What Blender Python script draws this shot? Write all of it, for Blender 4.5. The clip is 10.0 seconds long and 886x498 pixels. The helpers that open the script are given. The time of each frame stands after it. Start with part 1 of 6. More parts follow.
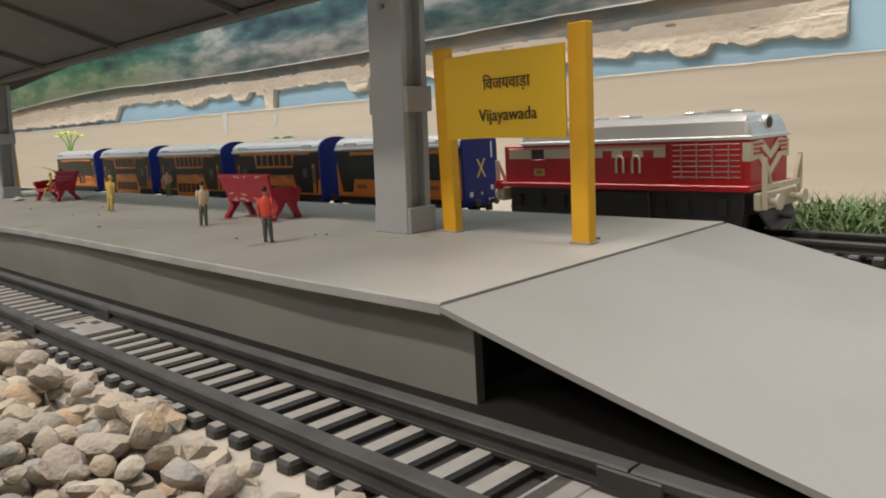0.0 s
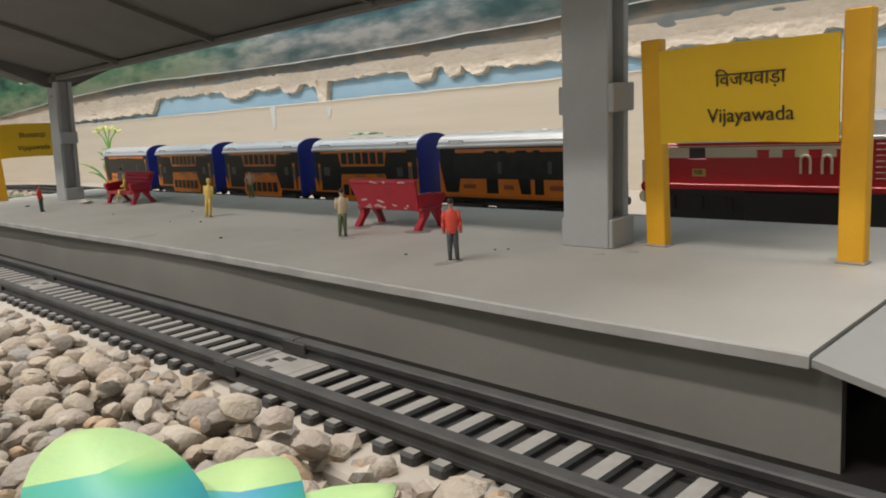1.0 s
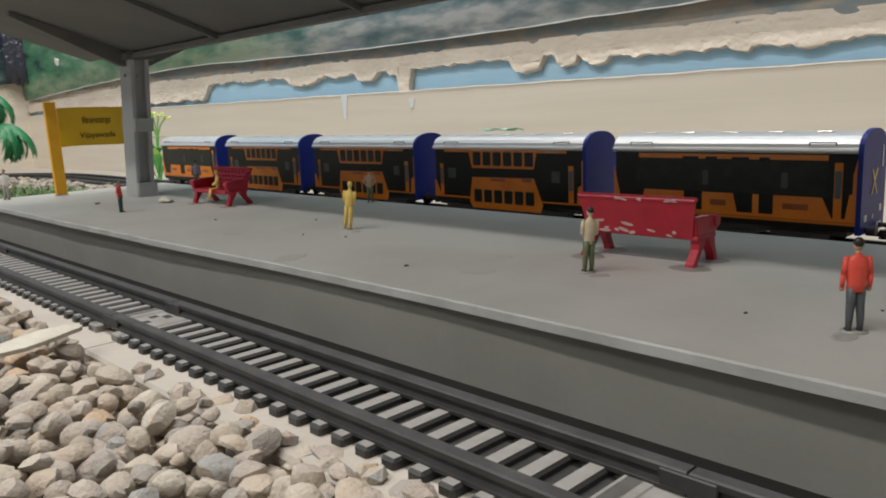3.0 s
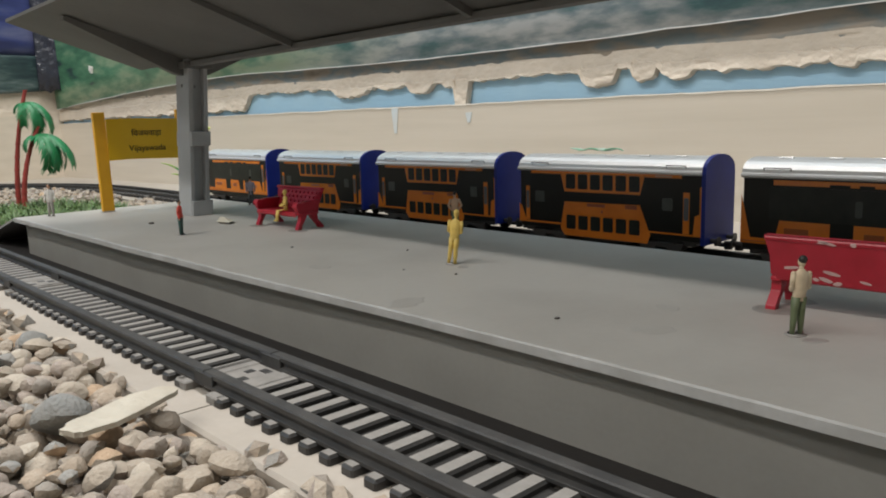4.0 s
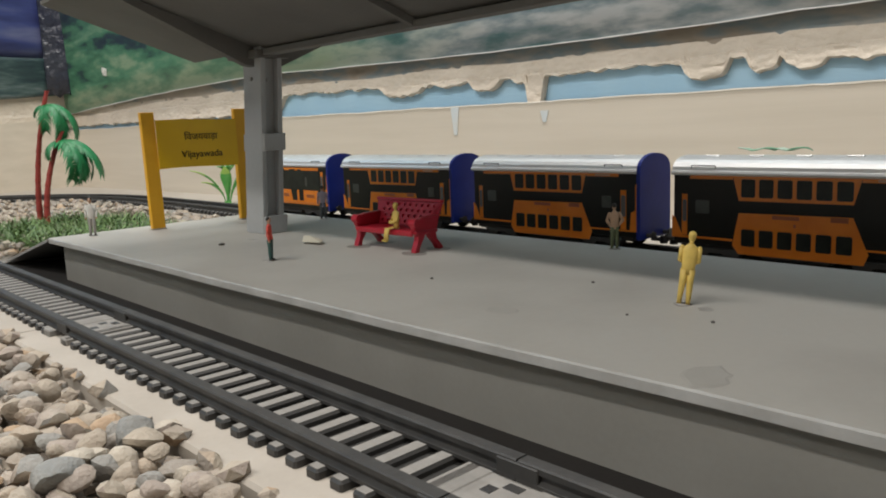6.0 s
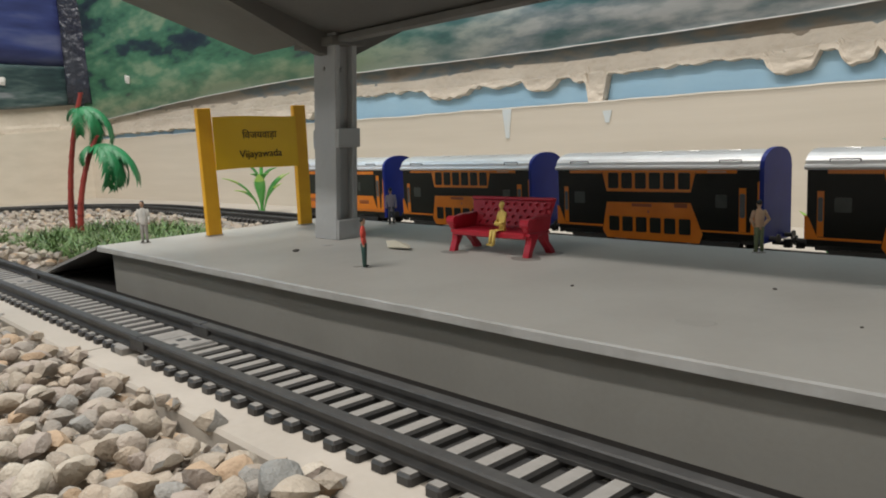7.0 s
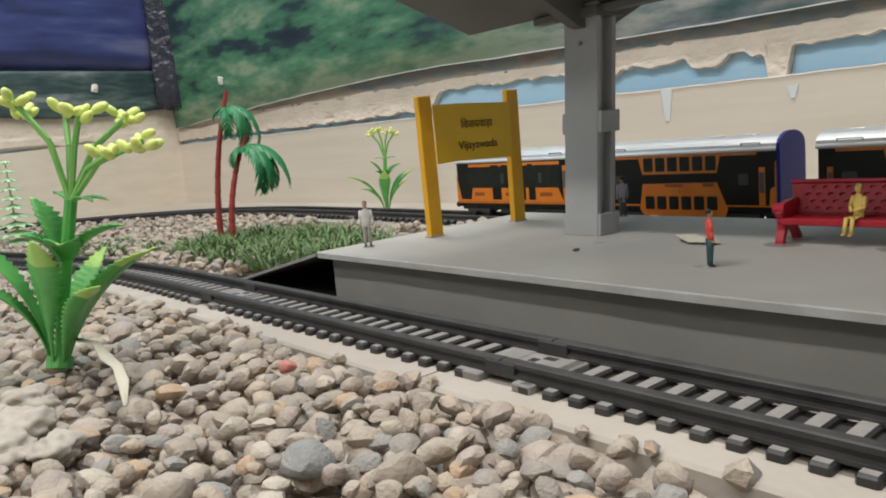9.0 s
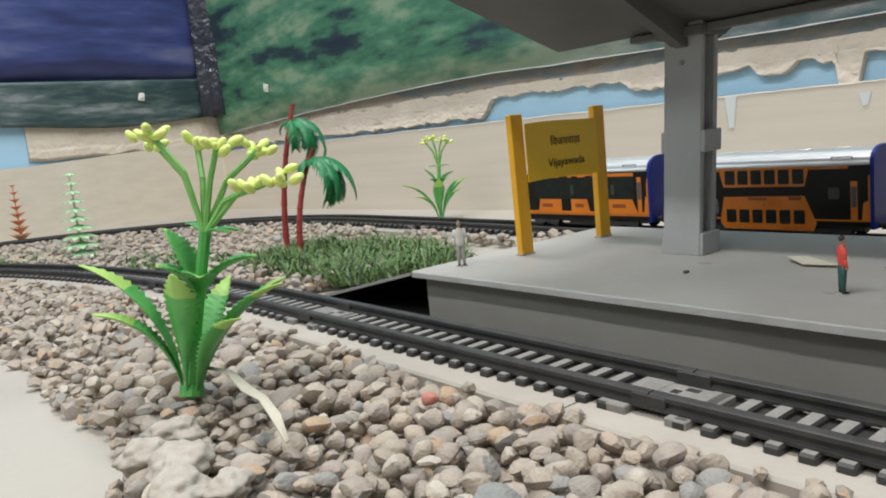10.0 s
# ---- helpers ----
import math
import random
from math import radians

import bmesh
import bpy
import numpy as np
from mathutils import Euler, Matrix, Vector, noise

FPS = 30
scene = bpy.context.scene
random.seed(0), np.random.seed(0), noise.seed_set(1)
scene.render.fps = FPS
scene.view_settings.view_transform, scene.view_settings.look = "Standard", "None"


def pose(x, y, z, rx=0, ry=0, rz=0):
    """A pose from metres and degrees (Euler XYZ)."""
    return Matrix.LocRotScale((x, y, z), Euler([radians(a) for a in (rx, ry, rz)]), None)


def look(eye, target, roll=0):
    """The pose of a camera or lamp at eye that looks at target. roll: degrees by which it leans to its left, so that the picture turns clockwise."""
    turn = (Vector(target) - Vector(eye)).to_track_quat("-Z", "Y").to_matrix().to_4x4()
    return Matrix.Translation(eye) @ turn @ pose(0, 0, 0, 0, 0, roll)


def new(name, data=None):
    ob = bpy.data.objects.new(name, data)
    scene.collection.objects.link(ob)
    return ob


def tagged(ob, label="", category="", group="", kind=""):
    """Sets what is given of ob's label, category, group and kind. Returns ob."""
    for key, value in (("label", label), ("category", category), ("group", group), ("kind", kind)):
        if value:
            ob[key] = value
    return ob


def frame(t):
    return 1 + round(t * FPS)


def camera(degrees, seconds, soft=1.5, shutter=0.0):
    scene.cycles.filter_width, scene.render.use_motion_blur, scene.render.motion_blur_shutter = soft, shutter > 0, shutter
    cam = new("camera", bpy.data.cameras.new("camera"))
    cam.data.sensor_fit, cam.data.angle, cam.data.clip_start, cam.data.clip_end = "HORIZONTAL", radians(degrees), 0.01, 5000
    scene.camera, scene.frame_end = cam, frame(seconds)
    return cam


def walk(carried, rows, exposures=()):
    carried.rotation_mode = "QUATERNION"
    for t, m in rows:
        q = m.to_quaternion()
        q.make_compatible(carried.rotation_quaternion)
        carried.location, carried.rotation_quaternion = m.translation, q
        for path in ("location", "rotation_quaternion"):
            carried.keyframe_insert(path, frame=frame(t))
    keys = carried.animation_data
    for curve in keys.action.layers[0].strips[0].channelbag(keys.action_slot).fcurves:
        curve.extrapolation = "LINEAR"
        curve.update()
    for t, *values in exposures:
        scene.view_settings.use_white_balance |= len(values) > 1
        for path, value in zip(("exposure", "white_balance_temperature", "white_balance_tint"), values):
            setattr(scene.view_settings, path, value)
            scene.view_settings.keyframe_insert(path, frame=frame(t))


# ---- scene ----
cam = camera(60.3, 10.0, soft=1.9)
PATH = [
    (0, (0.037, 0.076, 0.07), (1.429, 1.476, -0.246), -3.3),
    (0.5, (0.018, 0.112, 0.072), (1.424, 1.498, -0.25), -4.1),
    (1, (0.011, 0.152, 0.08), (1.394, 1.554, -0.269), -4.0),
    (1.5, (0.008, 0.192, 0.084), (1.391, 1.588, -0.292), -3.2),
    (2, (0.008, 0.22, 0.087), (1.389, 1.616, -0.294), -2.6),
    (2.5, (0.01, 0.249, 0.086), (1.381, 1.647, -0.319), -2.1),
    (3, (0.012, 0.282, 0.084), (1.379, 1.697, -0.278), -2.5),
    (3.2, (0.012, 0.298, 0.085), (1.363, 1.73, -0.269), -2.5),
    (4.3, (0.015, 0.363, 0.089), (1.36, 1.807, -0.234), -1.8),
    (4.5, (0.017, 0.376, 0.086), (1.362, 1.82, -0.238), -2.6),
    (5, (0.017, 0.408, 0.083), (1.371, 1.84, -0.26), -2.8),
    (6.3, (0.019, 0.476, 0.088), (1.376, 1.911, -0.223), -2.0),
    (6.5, (0.019, 0.489, 0.087), (1.38, 1.923, -0.217), -1.8),
    (7, (0.014, 0.521, 0.079), (1.362, 1.97, -0.208), -2.7),
    (7.5, (0.007, 0.548, 0.085), (1.336, 2.013, -0.216), -2.7),
    (8, (-0.006, 0.582, 0.081), (1.297, 2.073, -0.203), -4.1),
    (8.5, (-0.023, 0.609, 0.076), (1.249, 2.123, -0.223), -4.9),
    (9, (-0.039, 0.629, 0.082), (1.237, 2.14, -0.214), -5.1),
    (9.5, (-0.051, 0.642, 0.087), (1.225, 2.152, -0.212), -5.3),
    (10, (-0.066, 0.653, 0.096), (1.166, 2.2, -0.199), -5.7),
]
walk(cam, [(t, look(eye, target, roll)) for t, eye, target, roll in PATH], exposures=[(0.0, 0.0, 7150, 13), (1.5, 0.05, 6700, 11), (3.0, -0.05, 6550, 10), (6.5, -0.10, 6700, 10), (9.0, -0.05, 6550, 10), (10.0, 0.03, 6300, 9)])

# ---- light ----
world = bpy.data.worlds.new("room_air")
scene.world = world
world.use_nodes = True
world.node_tree.nodes["Background"].inputs[0].default_value = (1.0, 0.95, 0.88, 1)
world.node_tree.nodes["Background"].inputs[1].default_value = 0.0


def tube_lamp(name, m, length, width, watts, colour):
    data = bpy.data.lights.new(name, "AREA")
    data.shape, data.size, data.size_y = "RECTANGLE", length, width
    data.energy, data.color = watts, colour
    ob = new(name, data)
    ob.matrix_world = m
    return ob


WARM = (1.0, 0.972, 0.942)
tube_lamp("tube_lamp_front", look((-0.88, 0.85, 1.60), (0.25, 0.85, 0.03)), 1.6, 0.09, 19.0, WARM)
# added fill with no known source: softens the shadow below the platform lip
tube_lamp("fill_lamp_room", look((-1.75, 0.85, 1.66), (0.20, 0.85, 0.03)), 1.6, 0.30, 10.0, WARM)
tube_lamp("tube_lamp_over", look((0.32, 0.80, 1.55), (0.322, 0.80, 0.03)), 1.9, 0.12, 26.0, WARM)


# ---- materials ----
def mat(name, col, col2=None, rough=0.6, metal=0.0, fine=900, coarse=60, bump=0.25, depth=0.0004, mix=0.6, spread=0.0, coat=0.0, trans=0.0, lo=0.35, hi=0.65, island=False, stretch=None):
    """Two-scale noise between two colours, with grain in the relief. spread: brightness change from piece to piece."""
    m = bpy.data.materials.new(name)
    m.use_nodes = True
    nt = m.node_tree
    b = nt.nodes["Principled BSDF"]
    col2 = col2 or tuple(c * 0.78 for c in col)
    tc = nt.nodes.new("ShaderNodeTexCoord")
    n1, n2 = nt.nodes.new("ShaderNodeTexNoise"), nt.nodes.new("ShaderNodeTexNoise")
    n1.inputs["Scale"].default_value, n1.inputs["Detail"].default_value = coarse, 5
    n2.inputs["Scale"].default_value, n2.inputs["Detail"].default_value = fine, 3
    src = tc.outputs["Object"]
    if stretch:
        mp = nt.nodes.new("ShaderNodeMapping")
        mp.inputs["Scale"].default_value = stretch
        nt.links.new(src, mp.inputs[0])
        src = mp.outputs[0]
    nt.links.new(src, n1.inputs["Vector"])
    nt.links.new(src, n2.inputs["Vector"])
    ramp = nt.nodes.new("ShaderNodeMapRange")
    ramp.inputs[1].default_value, ramp.inputs[2].default_value = lo, hi
    nt.links.new(n1.outputs[0], ramp.inputs[0])
    add = nt.nodes.new("ShaderNodeMath")
    add.operation = "MULTIPLY_ADD"
    nt.links.new(n2.outputs[0], add.inputs[0])
    add.inputs[1].default_value = 1 - mix
    mul = nt.nodes.new("ShaderNodeMath")
    mul.operation = "MULTIPLY"
    mul.inputs[1].default_value = mix
    nt.links.new(ramp.outputs[0], mul.inputs[0])
    nt.links.new(mul.outputs[0], add.inputs[2])
    cm = nt.nodes.new("ShaderNodeMix")
    cm.data_type = "RGBA"
    cm.inputs["A"].default_value, cm.inputs["B"].default_value = (*col, 1), (*col2, 1)
    nt.links.new(add.outputs[0], cm.inputs["Factor"])
    out = cm.outputs["Result"]
    if spread:
        if island:
            src = nt.nodes.new("ShaderNodeNewGeometry").outputs["Random Per Island"]
        else:
            src = nt.nodes.new("ShaderNodeObjectInfo").outputs["Random"]
        hsv = nt.nodes.new("ShaderNodeHueSaturation")
        mr = nt.nodes.new("ShaderNodeMapRange")
        mr.inputs[3].default_value, mr.inputs[4].default_value = 1 - spread, 1 + spread * 0.6
        nt.links.new(src, mr.inputs[0])
        nt.links.new(mr.outputs[0], hsv.inputs["Value"])
        nt.links.new(out, hsv.inputs["Color"])
        out = hsv.outputs[0]
    nt.links.new(out, b.inputs["Base Color"])
    b.inputs["Roughness"].default_value, b.inputs["Metallic"].default_value = rough, metal
    b.inputs["Coat Weight"].default_value = coat
    b.inputs["Transmission Weight"].default_value = trans
    bp = nt.nodes.new("ShaderNodeBump")
    bp.inputs["Strength"].default_value, bp.inputs["Distance"].default_value = bump, depth
    nt.links.new(n2.outputs[0], bp.inputs["Height"])
    nt.links.new(bp.outputs[0], b.inputs["Normal"])
    return m


def stone_mat(name, island, k=1.0):
    """River gravel: hue from stone to stone, from warm tan to blue-grey, with speckle."""
    m = mat(name, (0.5, 0.44, 0.36), (0.36, 0.31, 0.25), rough=0.8, fine=900 * k, coarse=180 * k, bump=0.7, depth=0.0009)
    nt = m.node_tree
    b = nt.nodes["Principled BSDF"]
    if island:
        src = nt.nodes.new("ShaderNodeNewGeometry").outputs["Random Per Island"]
    else:
        src = nt.nodes.new("ShaderNodeObjectInfo").outputs["Random"]
    cr = nt.nodes.new("ShaderNodeValToRGB")
    cr.color_ramp.interpolation = "CONSTANT"
    tones = [(0.0, (0.420, 0.372, 0.312)), (0.12, (0.360, 0.318, 0.270)), (0.24, (0.468, 0.420, 0.354)), (0.36, (0.384, 0.336, 0.300)), (0.48, (0.444, 0.378, 0.306)), (0.58, (0.324, 0.300, 0.270)),
             (0.68, (0.420, 0.372, 0.324)), (0.82, (0.312, 0.312, 0.300)), (0.89, (0.480, 0.360, 0.252)), (0.93, (0.516, 0.474, 0.408))]
    while len(cr.color_ramp.elements) < len(tones):
        cr.color_ramp.elements.new(0.5)
    for e, (p, c) in zip(cr.color_ramp.elements, tones):
        e.position, e.color = p, (*c, 1)
    nt.links.new(src, cr.inputs[0])
    mx = nt.nodes.new("ShaderNodeMix")
    mx.data_type, mx.blend_type = "RGBA", "MULTIPLY"
    mx.inputs["Factor"].default_value = 0.75
    old = b.inputs["Base Color"].links[0].from_socket
    gain = nt.nodes.new("ShaderNodeMix")
    gain.data_type, gain.blend_type = "RGBA", "MULTIPLY"
    gain.inputs["Factor"].default_value = 1.0
    gain.inputs["B"].default_value = (2.1, 2.3, 2.7, 1)
    nt.links.new(old, gain.inputs["A"])
    nt.links.new(cr.outputs[0], mx.inputs["A"])
    nt.links.new(gain.outputs["Result"], mx.inputs["B"])
    nt.links.new(mx.outputs["Result"], b.inputs["Base Color"])
    return m


GREY = mat("grey_paint", (0.42, 0.43, 0.435), (0.33, 0.338, 0.34), rough=0.55, fine=500, coarse=25, bump=0.15)
# darker, warmer copy of the grey: part of the side walls' shade is in the colour
WALLG = mat("wall_grey_shaded", (0.31, 0.302, 0.276), (0.245, 0.238, 0.216), rough=0.5, fine=500, coarse=18, bump=0.15)
DECK = mat("deck_paint", (0.50, 0.48, 0.445), (0.39, 0.37, 0.34), rough=0.55, fine=350, coarse=16, bump=0.2, mix=0.75, lo=0.42, hi=0.72)
RAMPM = mat("ramp_card", (0.36, 0.352, 0.34), (0.315, 0.307, 0.295), rough=0.6, fine=400, coarse=18, bump=0.2)
LIP = mat("worn_lip_paint", (0.50, 0.50, 0.49), (0.36, 0.355, 0.34), rough=0.5, fine=500, coarse=60, bump=0.3)
CANOPY = mat("canopy_paint", (0.145, 0.142, 0.132), (0.105, 0.102, 0.095), rough=0.7, fine=300, coarse=20)
YELLOW = mat("yellow_paint", (0.83, 0.44, 0.02), (0.74, 0.37, 0.015), rough=0.5, fine=600, coarse=80, bump=0.3)
SIGNY = mat("yellow_print", (0.84, 0.53, 0.015), (0.78, 0.47, 0.012), rough=0.35, fine=300, coarse=30, bump=0.08)
INK = mat("black_ink", (0.03, 0.022, 0.01), rough=0.5)
RED = mat("red_paint", (0.42, 0.014, 0.032), (0.32, 0.010, 0.022), rough=0.35, fine=500, coarse=120, bump=0.2)
CHIP = mat("bare_plastic", (0.62, 0.42, 0.40), rough=0.6)
BLACK = mat("black_plastic", (0.022, 0.022, 0.024), (0.04, 0.038, 0.035), rough=0.5, fine=700, coarse=60, bump=0.2)
SLEEPER = mat("sleeper_plastic", (0.026, 0.026, 0.027), (0.05, 0.048, 0.044), rough=0.45, fine=700, coarse=90, bump=0.2, spread=0.3)
DUST = mat("dusty_top", (0.28, 0.268, 0.25), (0.18, 0.172, 0.16), rough=0.75, fine=800, coarse=120)
RAIL = mat("rail_plastic", (0.022, 0.022, 0.023), (0.055, 0.053, 0.050), rough=0.55, fine=600, coarse=80, bump=0.2)
TABLE = mat("white_board", (0.45, 0.415, 0.365), (0.38, 0.345, 0.30), rough=0.6, fine=250, coarse=9, bump=0.15)
BED = mat("track_bed", (0.45, 0.41, 0.36), (0.36, 0.324, 0.28), rough=0.7, fine=500, coarse=30)
BEIGE = mat("beige_board", (0.655, 0.595, 0.505), (0.565, 0.51, 0.425), rough=0.65, fine=110, coarse=22, bump=0.12, stretch=(1, 0.14, 3.0))
BLUEW = mat("pale_blue_wall", (0.36, 0.60, 0.80), (0.44, 0.67, 0.84), rough=0.7, fine=200, coarse=15)
PLASTER = mat("peeling_plaster", (0.70, 0.625, 0.53), (0.57, 0.50, 0.415), rough=0.85, fine=160, coarse=22, bump=0.8, depth=0.002)
ROOM = mat("room_wall", (0.62, 0.58, 0.52), rough=0.8, fine=60, coarse=3)
ORANGE = mat("orange_print", (0.74, 0.23, 0.025), (0.62, 0.17, 0.02), rough=0.25, fine=300, coarse=60, bump=0.05)
GLOSS = mat("black_print", (0.008, 0.009, 0.008), (0.014, 0.014, 0.012), rough=0.32, fine=200, coarse=40, bump=0.03)
GLASS = mat("dark_window", (0.010, 0.013, 0.012), (0.022, 0.026, 0.022), rough=0.3, fine=200, coarse=150, bump=0.03)
NAVY = mat("navy_end", (0.010, 0.026, 0.22), (0.008, 0.018, 0.16), rough=0.42, fine=300, coarse=50, bump=0.1)
SILVER = mat("silver_roof", (0.74, 0.74, 0.74), (0.64, 0.645, 0.65), rough=0.36, metal=0.55, fine=400, coarse=40, bump=0.1)
CREAM = mat("cream_plastic", (0.74, 0.68, 0.54), (0.66, 0.59, 0.46), rough=0.4, fine=400, coarse=60, bump=0.1)
LOCORED = mat("loco_red", (0.60, 0.012, 0.022), (0.50, 0.009, 0.018), rough=0.3, fine=400, coarse=60, bump=0.08)
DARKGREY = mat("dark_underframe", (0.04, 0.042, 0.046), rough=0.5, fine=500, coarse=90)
GREYWIN = mat("grey_window", (0.10, 0.11, 0.11), rough=0.3)
for dark in (GLOSS, GLASS, NAVY):
    dark.node_tree.nodes["Principled BSDF"].inputs["Specular IOR Level"].default_value = 0.25
STONE_I = stone_mat("gravel_joined", True)
STONE_O = stone_mat("gravel_single", False, 0.0045)
GRASS = mat("plastic_grass", (0.050, 0.135, 0.032), (0.19, 0.27, 0.095), rough=0.5, spread=0.5, island=True, coarse=300)
LEAF = mat("plastic_leaf", (0.060, 0.31, 0.065), (0.14, 0.45, 0.11), rough=0.4, coarse=120, fine=500)
LEAFT = mat("plastic_leaf_tip", (0.42, 0.62, 0.14), (0.30, 0.54, 0.12), rough=0.4, coarse=120)
STALK = mat("plastic_stalk", (0.16, 0.42, 0.10), (0.26, 0.52, 0.15), rough=0.4, coarse=120)
FLOWER = mat("yellow_flower", (0.78, 0.84, 0.26), (0.60, 0.76, 0.20), rough=0.45, coarse=150)
PALMG = mat("palm_green", (0.015, 0.16, 0.055), (0.02, 0.22, 0.08), rough=0.45, coarse=150)
PALMT = mat("palm_trunk", (0.36, 0.045, 0.035), (0.25, 0.035, 0.03), rough=0.5, coarse=200)
MINT = mat("mint_plastic", (0.42, 0.68, 0.40), (0.52, 0.74, 0.48), rough=0.5, coarse=150)
PEACH = mat("peach_plastic", (0.74, 0.42, 0.20), (0.66, 0.20, 0.12), rough=0.5, coarse=60)
PAPER = mat("paper_scrap", (0.62, 0.58, 0.47), rough=0.8)
PUDDLE = mat("glue_stain", (0.22, 0.20, 0.18), (0.30, 0.28, 0.26), rough=0.4, coarse=150)
GLUE = mat("dried_glue", (0.42, 0.40, 0.38), (0.30, 0.28, 0.26), rough=0.35, coarse=200)
GREENP = mat("green_plastic", (0.10, 0.50, 0.28), (0.62, 0.70, 0.62), rough=0.5, coarse=90, lo=0.45, hi=0.55)
BARS = mat("grille_grey", (0.42, 0.34, 0.31), rough=0.45)
WHITE = mat("white_plastic", (0.8, 0.79, 0.76), rough=0.5)


# ---- mesh helpers ----
def box(bm, x0, x1, y0, y1, z0, z1, bevel=0.0, m=0, turn=None):
    r = bmesh.ops.create_cube(bm, size=1.0, matrix=Matrix.Translation(((x0 + x1) / 2, (y0 + y1) / 2, (z0 + z1) / 2)) @ Matrix.Diagonal((x1 - x0, y1 - y0, z1 - z0, 1)))
    vs = r["verts"]
    if bevel:
        es = list({e for v in vs for e in v.link_edges})
        r = bmesh.ops.bevel(bm, geom=es, offset=bevel, segments=1, affect="EDGES", clamp_overlap=True)
        vs = list({v for f in r["faces"] for v in f.verts} | {v for v in vs if v.is_valid})
    for f in {f for v in vs for f in v.link_faces}:
        f.material_index = m
    if turn is not None:
        bmesh.ops.transform(bm, matrix=turn, verts=vs)
    return vs


def rod(bm, a, b, r0, r1=None, seg=8, m=0):
    a, b = Vector(a), Vector(b)
    r1 = r0 if r1 is None else r1
    d = b - a
    turn = d.to_track_quat("Z", "Y").to_matrix().to_4x4()
    r = bmesh.ops.create_cone(bm, cap_ends=True, segments=seg, radius1=r0, radius2=max(r1, 1e-6), depth=d.length, matrix=Matrix.Translation((a + b) / 2) @ turn)
    for f in {f for v in r["verts"] for f in v.link_faces}:
        f.material_index = m
    return r["verts"]


def pipe(bm, pts, radius, seg=8, m=0):
    for a, b in zip(pts, pts[1:]):
        rod(bm, a, b, radius, seg=seg, m=m)


def ball(bm, c, r, scale=(1, 1, 1), seg=10, m=0):
    res = bmesh.ops.create_uvsphere(bm, u_segments=seg, v_segments=max(5, seg // 2 + 1), radius=r, matrix=Matrix.Translation(c) @ Matrix.Diagonal((*scale, 1)))
    for f in {f for v in res["verts"] for f in v.link_faces}:
        f.material_index = m
    return res["verts"]


def slab(bm, pts, normal, thick, m=0):
    """A flat outline (points in 3D) thickened along normal."""
    n = Vector(normal) * thick
    lo = [bm.verts.new(Vector(p)) for p in pts]
    hi = [bm.verts.new(Vector(p) + n) for p in pts]
    fs = [bm.faces.new(lo[::-1]), bm.faces.new(hi)]
    k = len(pts)
    for i in range(k):
        fs.append(bm.faces.new((lo[i], lo[(i + 1) % k], hi[(i + 1) % k], hi[i])))
    for f in fs:
        f.material_index = m
    return fs


def loft(bm, rings, m=0, cap=True):
    """Rings of equal point counts joined into a skin."""
    vs = [[bm.verts.new(p) for p in ring] for ring in rings]
    k = len(vs[0])
    fs = []
    for a, b in zip(vs, vs[1:]):
        for i in range(k):
            fs.append(bm.faces.new((a[i], a[(i + 1) % k], b[(i + 1) % k], b[i])))
    if cap:
        fs += [bm.faces.new(vs[0][::-1]), bm.faces.new(vs[-1])]
    for f in fs:
        f.material_index = m
    return fs


def ell(c, rx, ry, seg=10, turn=0.0):
    return [(c[0] + rx * math.cos(2 * math.pi * i / seg + turn), c[1] + ry * math.sin(2 * math.pi * i / seg + turn), c[2]) for i in range(seg)]


def part(name, bm, material, parent=None, label="", smooth=False):
    bmesh.ops.recalc_face_normals(bm, faces=bm.faces)
    me = bpy.data.meshes.new(name)
    bm.to_mesh(me)
    bm.free()
    for mm in material if isinstance(material, (list, tuple)) else [material]:
        me.materials.append(mm)
    if smooth:
        me.polygons.foreach_set("use_smooth", [True] * len(me.polygons))
    ob = new(name, me)
    if parent:
        ob.parent = parent
    if label:
        ob["label"] = label
    return ob


def thing(name, label, category, at=None, group=""):
    ob = new(name)
    ob.empty_display_size = 0.01
    if at is not None:
        ob.matrix_world = at
    return tagged(ob, label, category, group)


def structure(ob, label, category):
    return tagged(ob, label, category, kind="structure")


def lettering(name, body, size, m, material, parent, label=""):
    """Flat raised letters, centred, in the local xy plane of m."""
    cu = bpy.data.curves.new(name, "FONT")
    cu.body, cu.size, cu.align_x, cu.align_y = body, size, "CENTER", "CENTER"
    cu.extrude = 0.00008
    tmp = bpy.data.objects.new(name, cu)
    scene.collection.objects.link(tmp)
    bpy.context.view_layer.update()
    me = bpy.data.meshes.new_from_object(tmp.evaluated_get(bpy.context.evaluated_depsgraph_get()))
    bpy.data.objects.remove(tmp)
    me.materials.clear()
    me.materials.append(material)
    ob = new(name, me)
    ob.parent = parent
    ob.matrix_basis = m
    if label:
        ob["label"] = label
    return ob


# ---- the setting ----
def back_x(y):
    """The back wall's line: it leans a few degrees off the platform's line."""
    return 0.611 - 0.071 * (y - 0.716)


def left_y(x):
    return 2.0 + 0.1 * (x - 0.52)


bm = bmesh.new()
box(bm, -1.6, 0.9, -1.2, 2.3, -0.03, 0.0)
structure(part("table_top", bm, TABLE), "off-white painted baseboard of the model layout", "baseboard")

# closing room: plain walls, floor and ceiling
def room_wall(name, x0, x1, y0, y1, z0, z1, label):
    b = bmesh.new()
    box(b, x0, x1, y0, y1, z0, z1)
    structure(part(name, b, ROOM), label, "wall")


